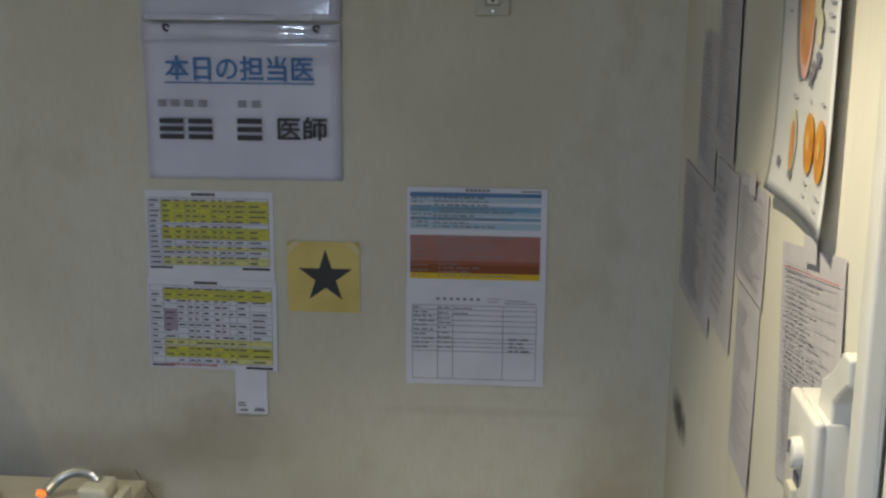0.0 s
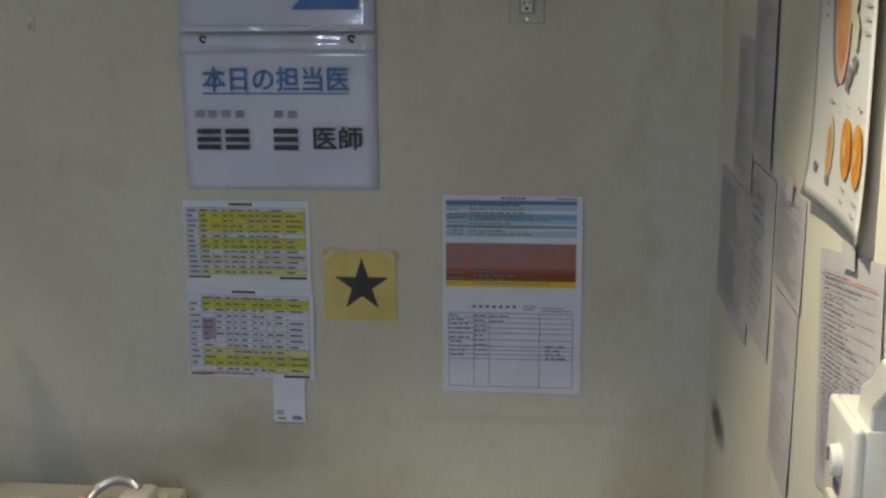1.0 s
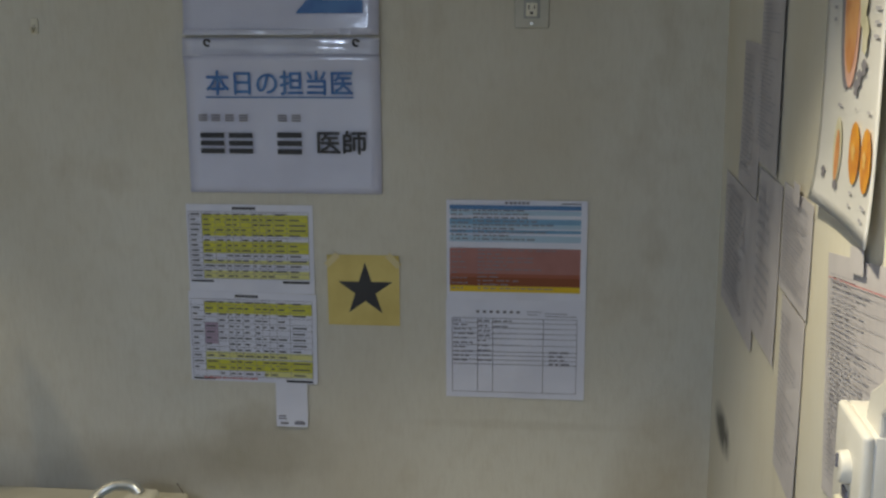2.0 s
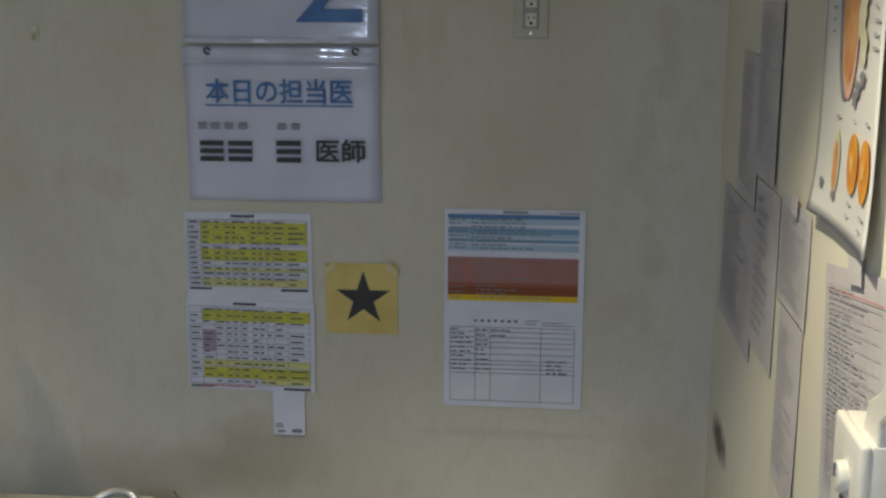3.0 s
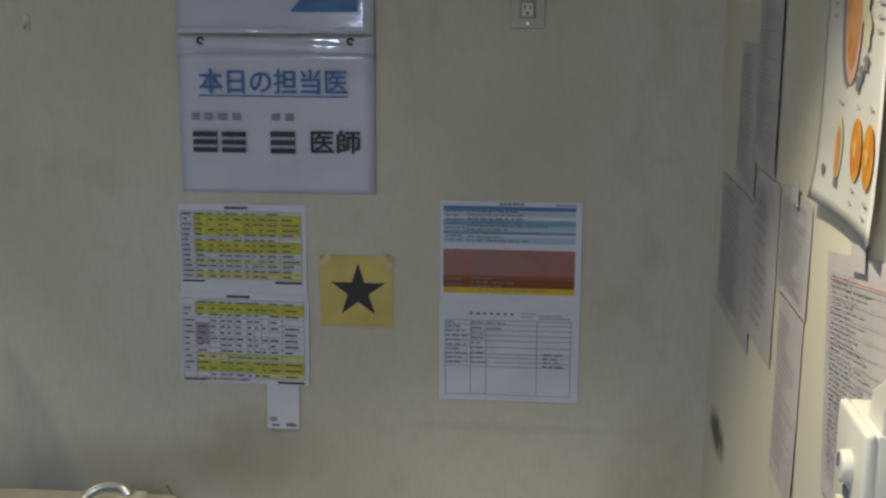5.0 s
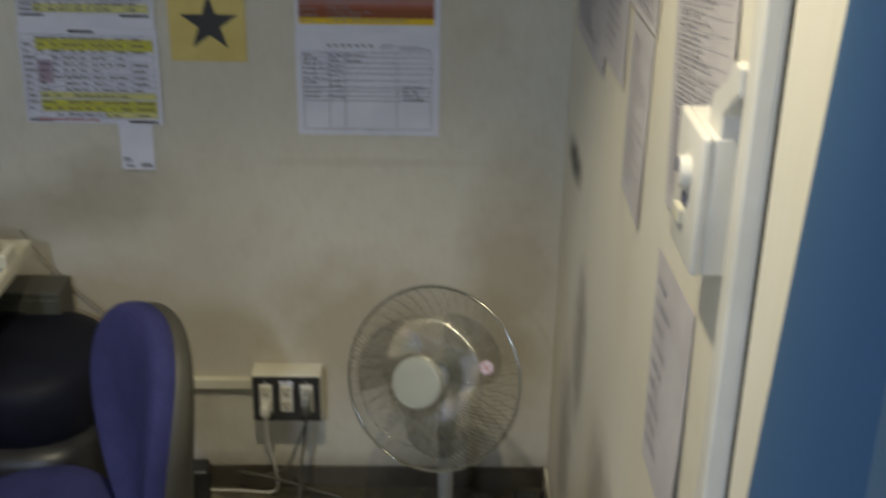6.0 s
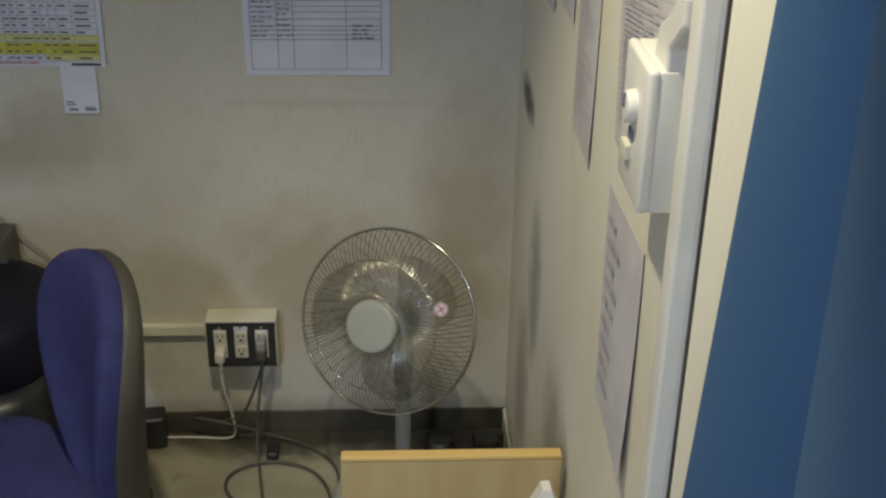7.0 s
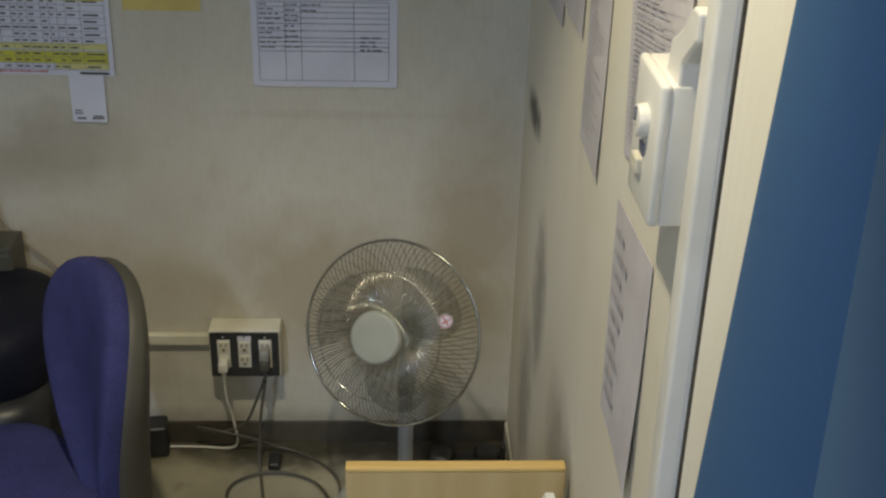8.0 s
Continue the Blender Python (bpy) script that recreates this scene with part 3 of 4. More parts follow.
def socket_box():
    t = thing("socket_box", on_back(-0.70, 0.224), "surface-mounted cream box with black plate and three outlet pairs", "socket box")
    w, h, d = 0.162, 0.122, 0.06
    part("housing", boxes((0, w, -d, 0, 0, h), bevel=0.004), "cream_plastic", t)
    part("plate", boxes((0.003, w - 0.003, -d - 0.004, -d + 0.001, 0.002, h - 0.004), bevel=0.0015), "black", t, "black face plate")
    for x in (0.034, 0.081, 0.128):
        part("outlet_frame", boxes((x - 0.0145, x + 0.0145, -d - 0.0052, -d - 0.003, 0.027, 0.100), bevel=0.001), "white_plastic", t)
        for z in (0.045, 0.082):
            outlet(t, x, z, -d - 0.005)
        part("screw", cyl(0.003, 0.003, 0, 0.0015, 10, pose(x, -d - 0.004, 0.107, 90)), "steel", t)
    part("label_strip", flat([(0.066, 0.099, 0.097, 0.110)], -d - 0.0052), "paper", t, "white paper label")
    # trunking that feeds it
    t = thing("cable_trunking", on_back(-1.6, 0.281), "cream plastic surface trunking along the wall", "trunking")
    part("channel", boxes((0, 0.899, -0.018, 0, 0, 0.027), bevel=0.003), "cream_plastic", t)


def plug(name, m, mat, label):
    t = thing(name, m, label, "plug")
    part("body", boxes((-0.011, 0.011, -0.034, 0, -0.014, 0.012), bevel=0.005, seg=3), mat, t, smooth=True)
    part("strain_relief", cyl(0.0055, 0.0035, 0, 0.026, 14, pose(0, -0.022, -0.012, 180)), mat, t, smooth=True)
    return t


def cables():
    face = BACK - 0.064
    plug("power_plug", pose(-0.666, face, 0.268), "cable_white", "white power plug in the socket box")
    plug("power_plug", pose(-0.572, face, 0.272), "cable_grey", "grey power plug in the socket box")
    plug("power_plug", pose(-0.572, face, 0.298), "grey_plastic", "grey power plug above another")
    runs = [
        ("power_cable", "cable_white", 0.0032, [(-0.666, 2.41, 0.232), (-0.664, 2.42, 0.17), (-0.655, 2.44, 0.10), (-0.652, 2.455, 0.03), (-0.672, 2.462, 0.006), (-0.74, 2.468, 0.005), (-0.82, 2.47, 0.005)], "white power cable hanging to the floor"),
        ("power_cable", "cable_grey", 0.0034, [(-0.574, 2.41, 0.235), (-0.60, 2.42, 0.16), (-0.632, 2.44, 0.09), (-0.70, 2.455, 0.055), (-0.745, 2.46, 0.06), (-0.735, 2.45, 0.072), (-0.69, 2.44, 0.07), (-0.62, 2.44, 0.05), (-0.56, 2.45, 0.02), (-0.50, 2.44, 0.006), (-0.43, 2.38, 0.005), (-0.40, 2.30, 0.005), (-0.41, 2.18, 0.005), (-0.36, 2.05, 0.005)], "grey power cable looping over the floor"),
        ("power_cable", "cable_grey", 0.0034, [(-0.572, 2.408, 0.232), (-0.585, 2.40, 0.14), (-0.592, 2.39, 0.05), (-0.588, 2.36, 0.008), (-0.575, 2.28, 0.005), (-0.56, 2.20, 0.005), (-0.52, 2.10, 0.005), (-0.47, 2.02, 0.005)], "grey power cable from the socket box to the floor"),
        ("power_cable", "cable_grey", 0.0036, [(-0.44, 2.10, 0.006), (-0.415, 2.22, 0.006), (-0.46, 2.325, 0.007), (-0.56, 2.362, 0.010), (-0.64, 2.33, 0.007), (-0.655, 2.27, 0.006), (-0.61, 2.20, 0.012), (-0.54, 2.17, 0.012), (-0.46, 2.13, 0.009), (-0.40, 2.06, 0.005)], "coil of grey cable on the floor"),
        ("power_cable", "cable_thin", 0.0017, [(-1.19, 2.47, 0.69), (-1.16, 2.485, 0.625), (-1.10, 2.488, 0.545), (-1.03, 2.488, 0.475), (-0.97, 2.485, 0.40), (-0.92, 2.48, 0.31)], "thin cable down from the desk along the wall"),
        ("power_cable", "cable_thin", 0.0017, [(-1.24, 2.46, 0.53), (-1.17, 2.486, 0.506), (-1.10, 2.488, 0.49), (-1.03, 2.487, 0.452), (-0.96, 2.48, 0.38)], "thin cable beside another behind the desk"),
    ]
    for name, mat, r, pts, label in runs:
        tagged(part(name, tube(smooth_path(pts, 7), r, 8), mat, smooth=True), label, "cable", "loose cables")
    t = thing("cable_switch", pose(-0.558, 2.40, 0.0), "small black inline switch on the floor cable", "switch")
    part("body", boxes((-0.014, 0.014, -0.026, 0.026, 0.002, 0.022), bevel=0.006, seg=3), "black", t)


wall_socket()
wall_hook()
socket_box()
cables()

# ---- papers, poster, box and trunking on the side wall ----
def side_sheet(y, z, w, h, seed, rows, label, mat="paper_old", curl=None, grid=False, red=False, dense=0.95, tape=False, turn=0.0):
    rng = random.Random(seed)
    t = thing("notice_sheet", on_right(y, z) @ pose(0, 0, 0, 0, turn, 0), label, "notice", "sheets on the side wall")
    part("sheet", leaf(w, h, curl or (lambda u, v: 0.001 + 0.0015 * (1 - v) ** 3)), mat, t)
    off = -0.0052
    if grid:
        xs = [w * 0.06 + w * 0.86 * k / 9 for k in range(10)]
        zs = [h * 0.08 + h * 0.80 * k / 14 for k in range(15)]
        part("table_grid", flat(grid_lines(w * 0.06, h * 0.08, w * 0.92, h * 0.88, xs, zs, 0.0008), off), "ink_pale", t)
    if red:
        part("red_border", flat([(w * 0.05, h * 0.900, w * 0.95, h * 0.9045)], off), "ink_red", t)
    part("print", flat(text_rows(rng, w * 0.10, w * 0.92, h * 0.93, h * 0.10, rows, h * 0.30 / rows, (0.25, dense), w * 0.07), off - 0.0006), "ink_pale", t)
    if tape:
        p = part("tape", leaf(w * 0.2, 0.03, None, 2, 2), "paper_old", t, "grey tape")
        p.location = (w * 0.45, -0.006, h - 0.015)
    return t


def side_papers():
    side_sheet(2.245, 1.436, 0.205, 0.255, 11, 24, "grey printed notice near the corner", dense=0.8)
    side_sheet(2.405, 1.174, 0.385, 0.258, 12, 18, "wide grey printed notice by the corner, lower sheet", dense=0.8)
    side_sheet(2.070, 1.500, 0.210, 0.280, 13, 34, "grey notice with a dense printed table", curl=lambda u, v: 0.001 + 0.003 * u ** 3)
    side_sheet(2.022, 1.216, 0.208, 0.278, 14, 12, "grey notice with handwritten lines", dense=0.7)
    side_sheet(1.797, 1.350, 0.203, 0.155, 15, 20, "small grey table sheet taped at its top", grid=True, tape=True)
    side_sheet(1.768, 1.078, 0.163, 0.266, 16, 24, "grey notice sheet under the table sheet", curl=lambda u, v: 0.001 + 0.003 * (1 - v) ** 3 * u)
    side_sheet(1.447, 1.178, 0.285, 0.292, 17, 40, "calendar-like sheet with red border and ruled table, hung askew", grid=True, red=True, tape=True, dense=0.7,
               curl=lambda u, v: 0.001 + 0.006 * u ** 3 * (1 - v), turn=-9)
    side_sheet(1.437, 0.818, 0.210, 0.299, 18, 9, "grey paper notice with slanted handwriting, lifting at the edge", dense=0.4,
               curl=lambda u, v: 0.001 + 0.009 * u ** 2 * (1 - v) ** 2, turn=-3)


def food_poster():
    """Glossy poster that stands off the wall and curls at its foot."""
    w, h = 0.310, 0.420
    t = thing("food_poster", on_right(1.568, 1.520), "glossy white poster with food pictures, curling off the wall", "poster")

    def off(u, v):
        return 0.004 + 0.010 * u * u + 0.010 * (1 - v) ** 10 * (1 - 0.5 * u) - 0.003 * math.sin(math.pi * u) * (1 - v) ** 4

    part("sheet", leaf(w, h, off, 20, 26, 0.0012), "poster", t, smooth=True)

    def blot(name, shape, mat, lift=0.0015):
        bm = bmesh.new()
        shape = [(0.72 * x + 0.022, z + 0.007) for x, z in shape]
        vs = [bm.verts.new((x, -0.0030 - off(x / w, z / h) - lift, z)) for x, z in shape]
        cx, cz = sum(p[0] for p in shape) / len(shape), sum(p[1] for p in shape) / len(shape)
        c = bm.verts.new((cx, -0.0030 - off(cx / w, cz / h) - lift, cz))
        for a, b in zip(vs, vs[1:] + vs[:1]):
            bm.faces.new((c, a, b))
        part(name, bm, mat, t)

    def oval(cx, cz, rx, rz, n=28, wob=0.0):
        return [(cx + rx * math.cos(a) * (1 + wob * math.sin(5 * a)), cz + rz * math.sin(a)) for a in (2 * math.pi * k / n for k in range(n))]

    def rect(x0, z0, x1, z1):
        return [(x0 + (x1 - x0) * k / 4, z0) for k in range(4)] + [(x1, z0 + (z1 - z0) * k / 4) for k in range(4)] + [(x1 - (x1 - x0) * k / 4, z1) for k in range(4)] + [(x0, z1 - (z1 - z0) * k / 4) for k in range(4)]

    blot("picture", oval(0.150, 0.275, 0.062, 0.135, wob=0.03), "ink_grey", 0.0010)
    blot("picture", oval(0.180, 0.262, 0.066, 0.118, wob=0.04), "print_pink", 0.0014)
    blot("picture", oval(0.176, 0.270, 0.054, 0.110, wob=0.04), "skin_orange", 0.0019)
    for cx, cz, r in ((0.262, 0.33, 0.030), (0.275, 0.28, 0.036), (0.262, 0.235, 0.026), (0.285, 0.205, 0.022), (0.30, 0.34, 0.02)):
        blot("picture", oval(cx, cz, r, r * 0.9, wob=0.2), "print_cream", 0.0024)
    for cx, cz in ((0.255, 0.160), (0.285, 0.172), (0.235, 0.148)):
        blot("picture", oval(cx, cz, 0.017, 0.009, wob=0.3), "ink_grey", 0.0018)
    blot("picture", oval(0.125, 0.070, 0.030, 0.038, wob=0.05), "print_cream", 0.0012)
    blot("picture", oval(0.128, 0.064, 0.016, 0.030), "skin_orange", 0.0018)
    blot("picture", oval(0.130, 0.030, 0.014, 0.006), "ink_grey", 0.0014)
    for cx in (0.255, 0.345):
        blot("picture", oval(cx, 0.078, 0.040, 0.034), "print_egg", 0.0016)
        blot("picture", oval(cx - 0.006, 0.079, 0.013, 0.010, wob=0.35), "print_yolk", 0.0021)
    blot("mark", oval(0.040, 0.036, 0.012, 0.007, wob=0.2), "ink_grey")
    rng = random.Random(21)
    for x0, z1, x1, n in ((0.04, 0.33, 0.07, 9), (0.34, 0.36, 0.38, 12), (0.11, 0.122, 0.15, 1), (0.24, 0.125, 0.26, 1), (0.33, 0.128, 0.37, 1), (0.24, 0.034, 0.27, 2), (0.335, 0.030, 0.37, 2)):
        for k in range(n):
            z = z1 - 0.014 * k
            blot("print", rect(x0, z - 0.0018, x0 + (x1 - x0) * rng.uniform(0.4, 1), z + 0.0018), "ink_pale")


def control_box():
    """Wall box with a dial, and the elbow that leads into the trunking."""
    t = thing("control_box", on_right(1.236, 1.227), "white plastic wall control box with a round dial", "control box")
    w, h, d = 0.108, 0.142, 0.042
    part("cover", boxes((0, w, -d, -d + 0.012, 0, h), bevel=0.005, seg=3), "white_plastic", t, smooth=True)
    part("body", boxes((0.001, w - 0.001, -d + 0.011, -0.001, 0.001, h - 0.001), bevel=0.002, seg=2), "white_plastic", t, smooth=True)
    dial = part("dial", cyl(0.017, 0.0155, 0, 0.011, 36, pose(0.060, -d + 0.001, 0.092, 90), 0.002), "white_plastic", t, smooth=True)
    part("pointer", boxes((0.0585, 0.0615, -d - 0.0125, -d - 0.009, 0.092, 0.106)), "ink_grey", dial)
    part("switch", boxes((0.034, 0.060, -d - 0.006, -d + 0.001, 0.036, 0.052), bevel=0.002), "cream_plastic", t)
    part("indicator_window", boxes((0.046, 0.066, -d - 0.002, -d + 0.001, 0.056, 0.068), bevel=0.001), "ink_grey", t)
    # angled duct from the box's top into the trunking
    bm = bmesh.new()
    outline = ((0.052, h - 0.003), (0.106, h - 0.003), (0.106, h + 0.020), (0.150, h + 0.052), (0.150, h + 0.078), (0.126, h + 0.078), (0.100, h + 0.052), (0.062, h + 0.030))
    lo = [bm.verts.new((x, -0.001, z)) for x, z in outline]
    hi = [bm.verts.new((x, -0.027, z)) for x, z in outline]
    bm.faces.new(lo)
    bm.faces.new(hi[::-1])
    for k in range(len(outline)):
        q = (k + 1) % len(outline)
        bm.faces.new((lo[k], hi[k], hi[q], lo[q]))
    bmesh.ops.recalc_face_normals(bm, faces=bm.faces)
    bmesh.ops.bevel(bm, geom=bm.edges[:], offset=0.003, segments=2, affect="EDGES", profile=0.5)
    part("elbow", bm, "white_plastic", t)
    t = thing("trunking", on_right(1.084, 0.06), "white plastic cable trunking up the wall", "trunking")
    part("cover", boxes((0, 0.034, -0.023, 0, 0, 2.38), bevel=0.005, seg=4), "white_plastic", t, smooth=True)
    part("base_strip", boxes((-0.002, 0.036, -0.006, 0, 0, 2.38)), "white_plastic", t)
    # shadow line between trunking and wall, put in as a thin dark strip
    part("shade_line", boxes((0.036, 0.0385, -0.003, 0, 0, 2.38)), "gap_shade", t, "thin dark strip painted as the shadow line beside the trunking")


def curtain():
    """Blue cloth hanging in broad folds close to the side wall; the second fold laps over the first."""
    t = thing("curtain", pose(0, 0, 0), "plain blue cloth curtain hanging in broad folds by the wall", "curtain")
    line = smooth_path([(0, -0.030, 0), (0.018, -0.037, 0), (0.045, -0.034, 0), (0.08, -0.020, 0), (0.12, 0.008, 0), (0.16, 0.050, 0), (0.24, 0.100, 0), (0.32, 0.090, 0), (0.35, 0.020, 0), (0.325, -0.066, 0), (0.324, -0.093, 0),
                        (0.352, -0.106, 0), (0.45, -0.134, 0), (0.56, -0.150, 0), (0.64, -0.110, 0), (0.70, -0.030, 0), (0.76, -0.060, 0), (0.86, -0.100, 0), (0.96, -0.060, 0), (1.06, -0.080, 0)], 8)
    k = 14
    bm = bmesh.new()
    front, back = [], []
    for p in line:
        d = p.x
        col_f, col_b = [], []
        for j in range(k + 1):
            v = j / k
            z = 0.06 + 2.30 * v
            lean = 0.14 - 0.17 * min(1.0, d / 0.33)
            y = 0.868 - d - lean * (z - 1.30)
            x = p.y - 0.003 * math.sin(9 * d + 2 * v)
            col_f.append(bm.verts.new((x, y, z)))
            col_b.append(bm.verts.new((x + 0.002, y + 0.0005, z)))
        front.append(col_f)
        back.append(col_b)
    for a, b in zip(front, front[1:]):
        for j in range(k):
            bm.faces.new((a[j], a[j + 1], b[j + 1], b[j]))
    for a, b in zip(back, back[1:]):
        for j in range(k):
            bm.faces.new((a[j], b[j], b[j + 1], a[j + 1]))
    for j in range(k):
        bm.faces.new((front[0][j], back[0][j], back[0][j + 1], front[0][j + 1]))
    part("cloth", bm, "curtain", t, smooth=True)
    part("rail", tube([(-0.05, 1.02, 2.37), (-0.05, -0.30, 2.37)], 0.010, 12), "steel", t, smooth=True)
    for y in (0.98, -0.26):
        part("rail_bracket", boxes((-0.05, 0.0, y - 0.008, y + 0.008, 2.364, 2.376), bevel=0.001), "steel", t)


side_papers()
food_poster()
control_box()
curtain()


# ---- fan ----
def fan():
    centre = Vector((-0.284, 2.15, 0.511))
    n = Vector((-0.38, -0.85, 0.36)).normalized()
    turn = n.to_track_quat("Z", "Y").to_matrix().to_4x4()
    head = Matrix.Translation(centre) @ turn
    foot = Vector((-0.252, 2.225, 0))
    t = thing("pedestal_fan", pose(*foot), "grey pedestal fan with a round wire guard and clear blades", "fan")
    inv = Matrix.Translation(-foot)
    m = inv @ head

    def lay(bm):
        bmesh.ops.transform(bm, matrix=m, verts=bm.verts)
        return bm

    R = 0.186
    ring = lambda r, z, c=96: [(r * math.cos(2 * math.pi * k / c), r * math.sin(2 * math.pi * k / c), z) for k in range(c)]
    part("guard_rim", lay(tube(ring(R, 0.0), 0.0030, 8, True)), "wire", t, smooth=True)
    bm = bmesh.new()
    count = 108
    prof = [(0.052, 0.078), (0.075, 0.080), (0.105, 0.076), (0.135, 0.064), (0.160, 0.046), (0.178, 0.024), (0.186, 0.002)]
    for k in range(count):
        a0 = 2 * math.pi * k / count
        pts = [(r * math.cos(a0 + 0.9 * (r - 0.052)), r * math.sin(a0 + 0.9 * (r - 0.052)), z) for r, z in prof]
        tube(pts, 0.00085, 4, False, bm)
    part("front_guard", lay(bm), "wire", t, smooth=True)
    part("wire_ring", lay(tube(ring(0.128, 0.0665), 0.0012, 6, True)), "wire", t, smooth=True)
    bm = bmesh.new()
    prof = [(0.05, -0.075), (0.10, -0.074), (0.14, -0.062), (0.17, -0.036), (0.186, -0.002)]
    for k in range(44):
        a0 = 2 * math.pi * k / 44
        tube([(r * math.cos(a0 + 0.9 * (r - 0.052)), r * math.sin(a0 + 0.9 * (r - 0.052)), z) for r, z in prof], 0.0006, 4, False, bm)
    part("back_guard", lay(bm), "wire", t, smooth=True)
    part("hub_cap", lay(cyl(0.056, 0.050, 0.070, 0.088, 48, None, 0.005)), "hub", t, "matt grey round hub cap", True)
    part("spinner", lay(cyl(0.034, 0.030, -0.02, 0.045, 32, None, 0.004)), "blade", t, smooth=True)
    for b in range(3):
        bm = bmesh.new()
        rows = []
        for i in range(9):
            f = i / 8
            r = 0.032 + 0.128 * f
            row = []
            for j in range(9):
                g = j / 8 - 0.5
                half = 0.42 + 0.55 * math.sin(math.pi * min(1, f * 0.62 + 0.12))
                a = 2 * math.pi * b / 3 + 0.5 + g * half * 1.35 + 0.35 * f
                rr = r * (1 - 0.10 * (2 * g) ** 2 * f)
                row.append(bm.verts.new((rr * math.cos(a), rr * math.sin(a), 0.012 + 0.055 * g * (0.4 + 0.6 * f))))
            rows.append(row)
        for p, q in zip(rows, rows[1:]):
            for j in range(8):
                bm.faces.new((p[j], p[j + 1], q[j + 1], q[j]))
        bmesh.ops.solidify(bm, geom=bm.faces[:], thickness=0.0018)
        part("blade", lay(bm), "blade", t, "clear grey plastic blade", True)
    part("motor", lay(cyl(0.050, 0.042, -0.165, -0.070, 36, None, 0.012)), "hub", t, smooth=True)
    st = part("sticker", cyl(0.014, 0.014, 0, 0.0008, 24), "paper", t, "round white and red warning sticker")
    st.matrix_local = m @ pose(0.130, 0.058, 0.063, 0, 28, 0)
    red = part("red_mark", boxes((-0.009, 0.009, -0.0015, 0.0015, 0.001, 0.0014), (-0.0015, 0.0015, -0.009, 0.009, 0.001, 0.0014)), "ink_red", st)
    red.matrix_local = pose(0, 0, 0, 0, 0, 40)
    rim = part("red_rim", tube(ring(0.012, 0.001, 24), 0.0009, 4, True), "ink_red", st)
    mc = (Vector((0, 0, -0.12)))
    neck = (m @ mc)
    part("neck", tube([neck, (neck.x * 0.5, neck.y * 0.5 + 0.0, neck.z - 0.07), (0, 0, 0.33)], 0.020, 16), "hub", t, smooth=True)
    part("pole", cyl(0.0165, 0.0165, 0.02, 0.34, 24), "grey_plastic", t, "grey plastic pole", True)
    part("pole_collar", cyl(0.024, 0.021, 0.02, 0.07, 24, None, 0.004), "hub", t, smooth=True)
    part("base", cyl(0.165, 0.150, 0.0, 0.028, 56, None, 0.010), "hub", t, "round grey base", True)


fan()


# ---- chairs ----
def chair_base(t, r, top, spin=0.0):
    part("gas_column", cyl(0.026, 0.022, 0.07, top, 20), "black", t, smooth=True)
    part("base_hub", cyl(0.045, 0.035, 0.055, 0.105, 24, None, 0.006), "black", t, smooth=True)
    for k in range(5):
        a = spin + 2 * math.pi * k / 5
        c, s = math.cos(a), math.sin(a)
        leg = part("base_leg", tube([(0.03 * c, 0.03 * s, 0.085), (0.6 * r * c, 0.6 * r * s, 0.080), (r * c, r * s, 0.062)], 0.019, 10), "black", t, smooth=True)
        part("caster", cyl(0.026, 0.026, -0.020, 0.020, 20, pose(r * c, r * s, 0.027, 90, 0, math.degrees(a)), 0.006), "black", leg, smooth=True)


def office_chair():
    facing = 180 + 34
    t = thing("office_chair", pose(-0.990, 1.865, 0.0, 0, 0, facing), "purple-blue fabric office chair with grey-brown plastic back shell", "chair")
    # in the chair's own axes x is forward
    seat = part("seat", pillow(0.44, 0.46, 0.085, 0.6, 0.62), "purple", t, smooth=True)
    seat.matrix_local = pose(0.06, 0, 0.325)
    part("seat_pan", pillow(0.40, 0.42, 0.05, 0.5, 0.6), "shell", t, smooth=True).matrix_local = pose(0.06, 0, 0.288)
    back = part("backrest", pillow(0.40, 0.52, 0.085, 0.62, 0.90, 48, 28, 0.05, 1.15, 0.17), "purple", t, smooth=True)
    # local x of the cushion runs across the chair, y up, z forward
    m = Matrix(((0, 0, 1, 0), (1, 0, 0, 0), (0, 1, 0, 0), (0, 0, 0, 1)))
    back.matrix_local = pose(-0.198, 0, 0.484, 0, -8, 0) @ m
    shell = part("back_shell", pillow(0.405, 0.51, 0.06, 0.5, 0.90, 48, 24, 0.05, 1.05, 0.17), "shell", t, smooth=True)
    shell.matrix_local = pose(-0.227, 0, 0.479, 0, -8, 0) @ m
    part("back_bracket", boxes((-0.262, -0.232, -0.04, 0.04, 0.305, 0.56), (-0.25, -0.05, -0.04, 0.04, 0.305, 0.330), bevel=0.006), "shell", t)
    chair_base(t, 0.29, 0.32, 0.25)


def navy_chair():
    t = thing("stool", pose(-1.12, 2.185, 0.0), "dark navy vinyl stool with a thick rounded seat", "stool")
    part("seat", pillow(0.36, 0.38, 0.19, 0.5, 0.75), "navy", t, smooth=True).matrix_local = pose(-0.03, 0.08, 0.435)
    # black shell made deep and wide to stand in for the shade underneath
    part("seat_pan", pillow(0.38, 0.42, 0.20, 0.4, 0.6), "black", t, "black underside shell, deepened to stand in for the shade below the seat", True).matrix_local = pose(-0.03, 0.07, 0.29)
    part("lever", tube([(0.05, -0.10, 0.315), (0.14, -0.20, 0.31)], 0.006, 8), "black", t, smooth=True)
    chair_base(t, 0.29, 0.37, 0.10)


office_chair()
navy_chair()


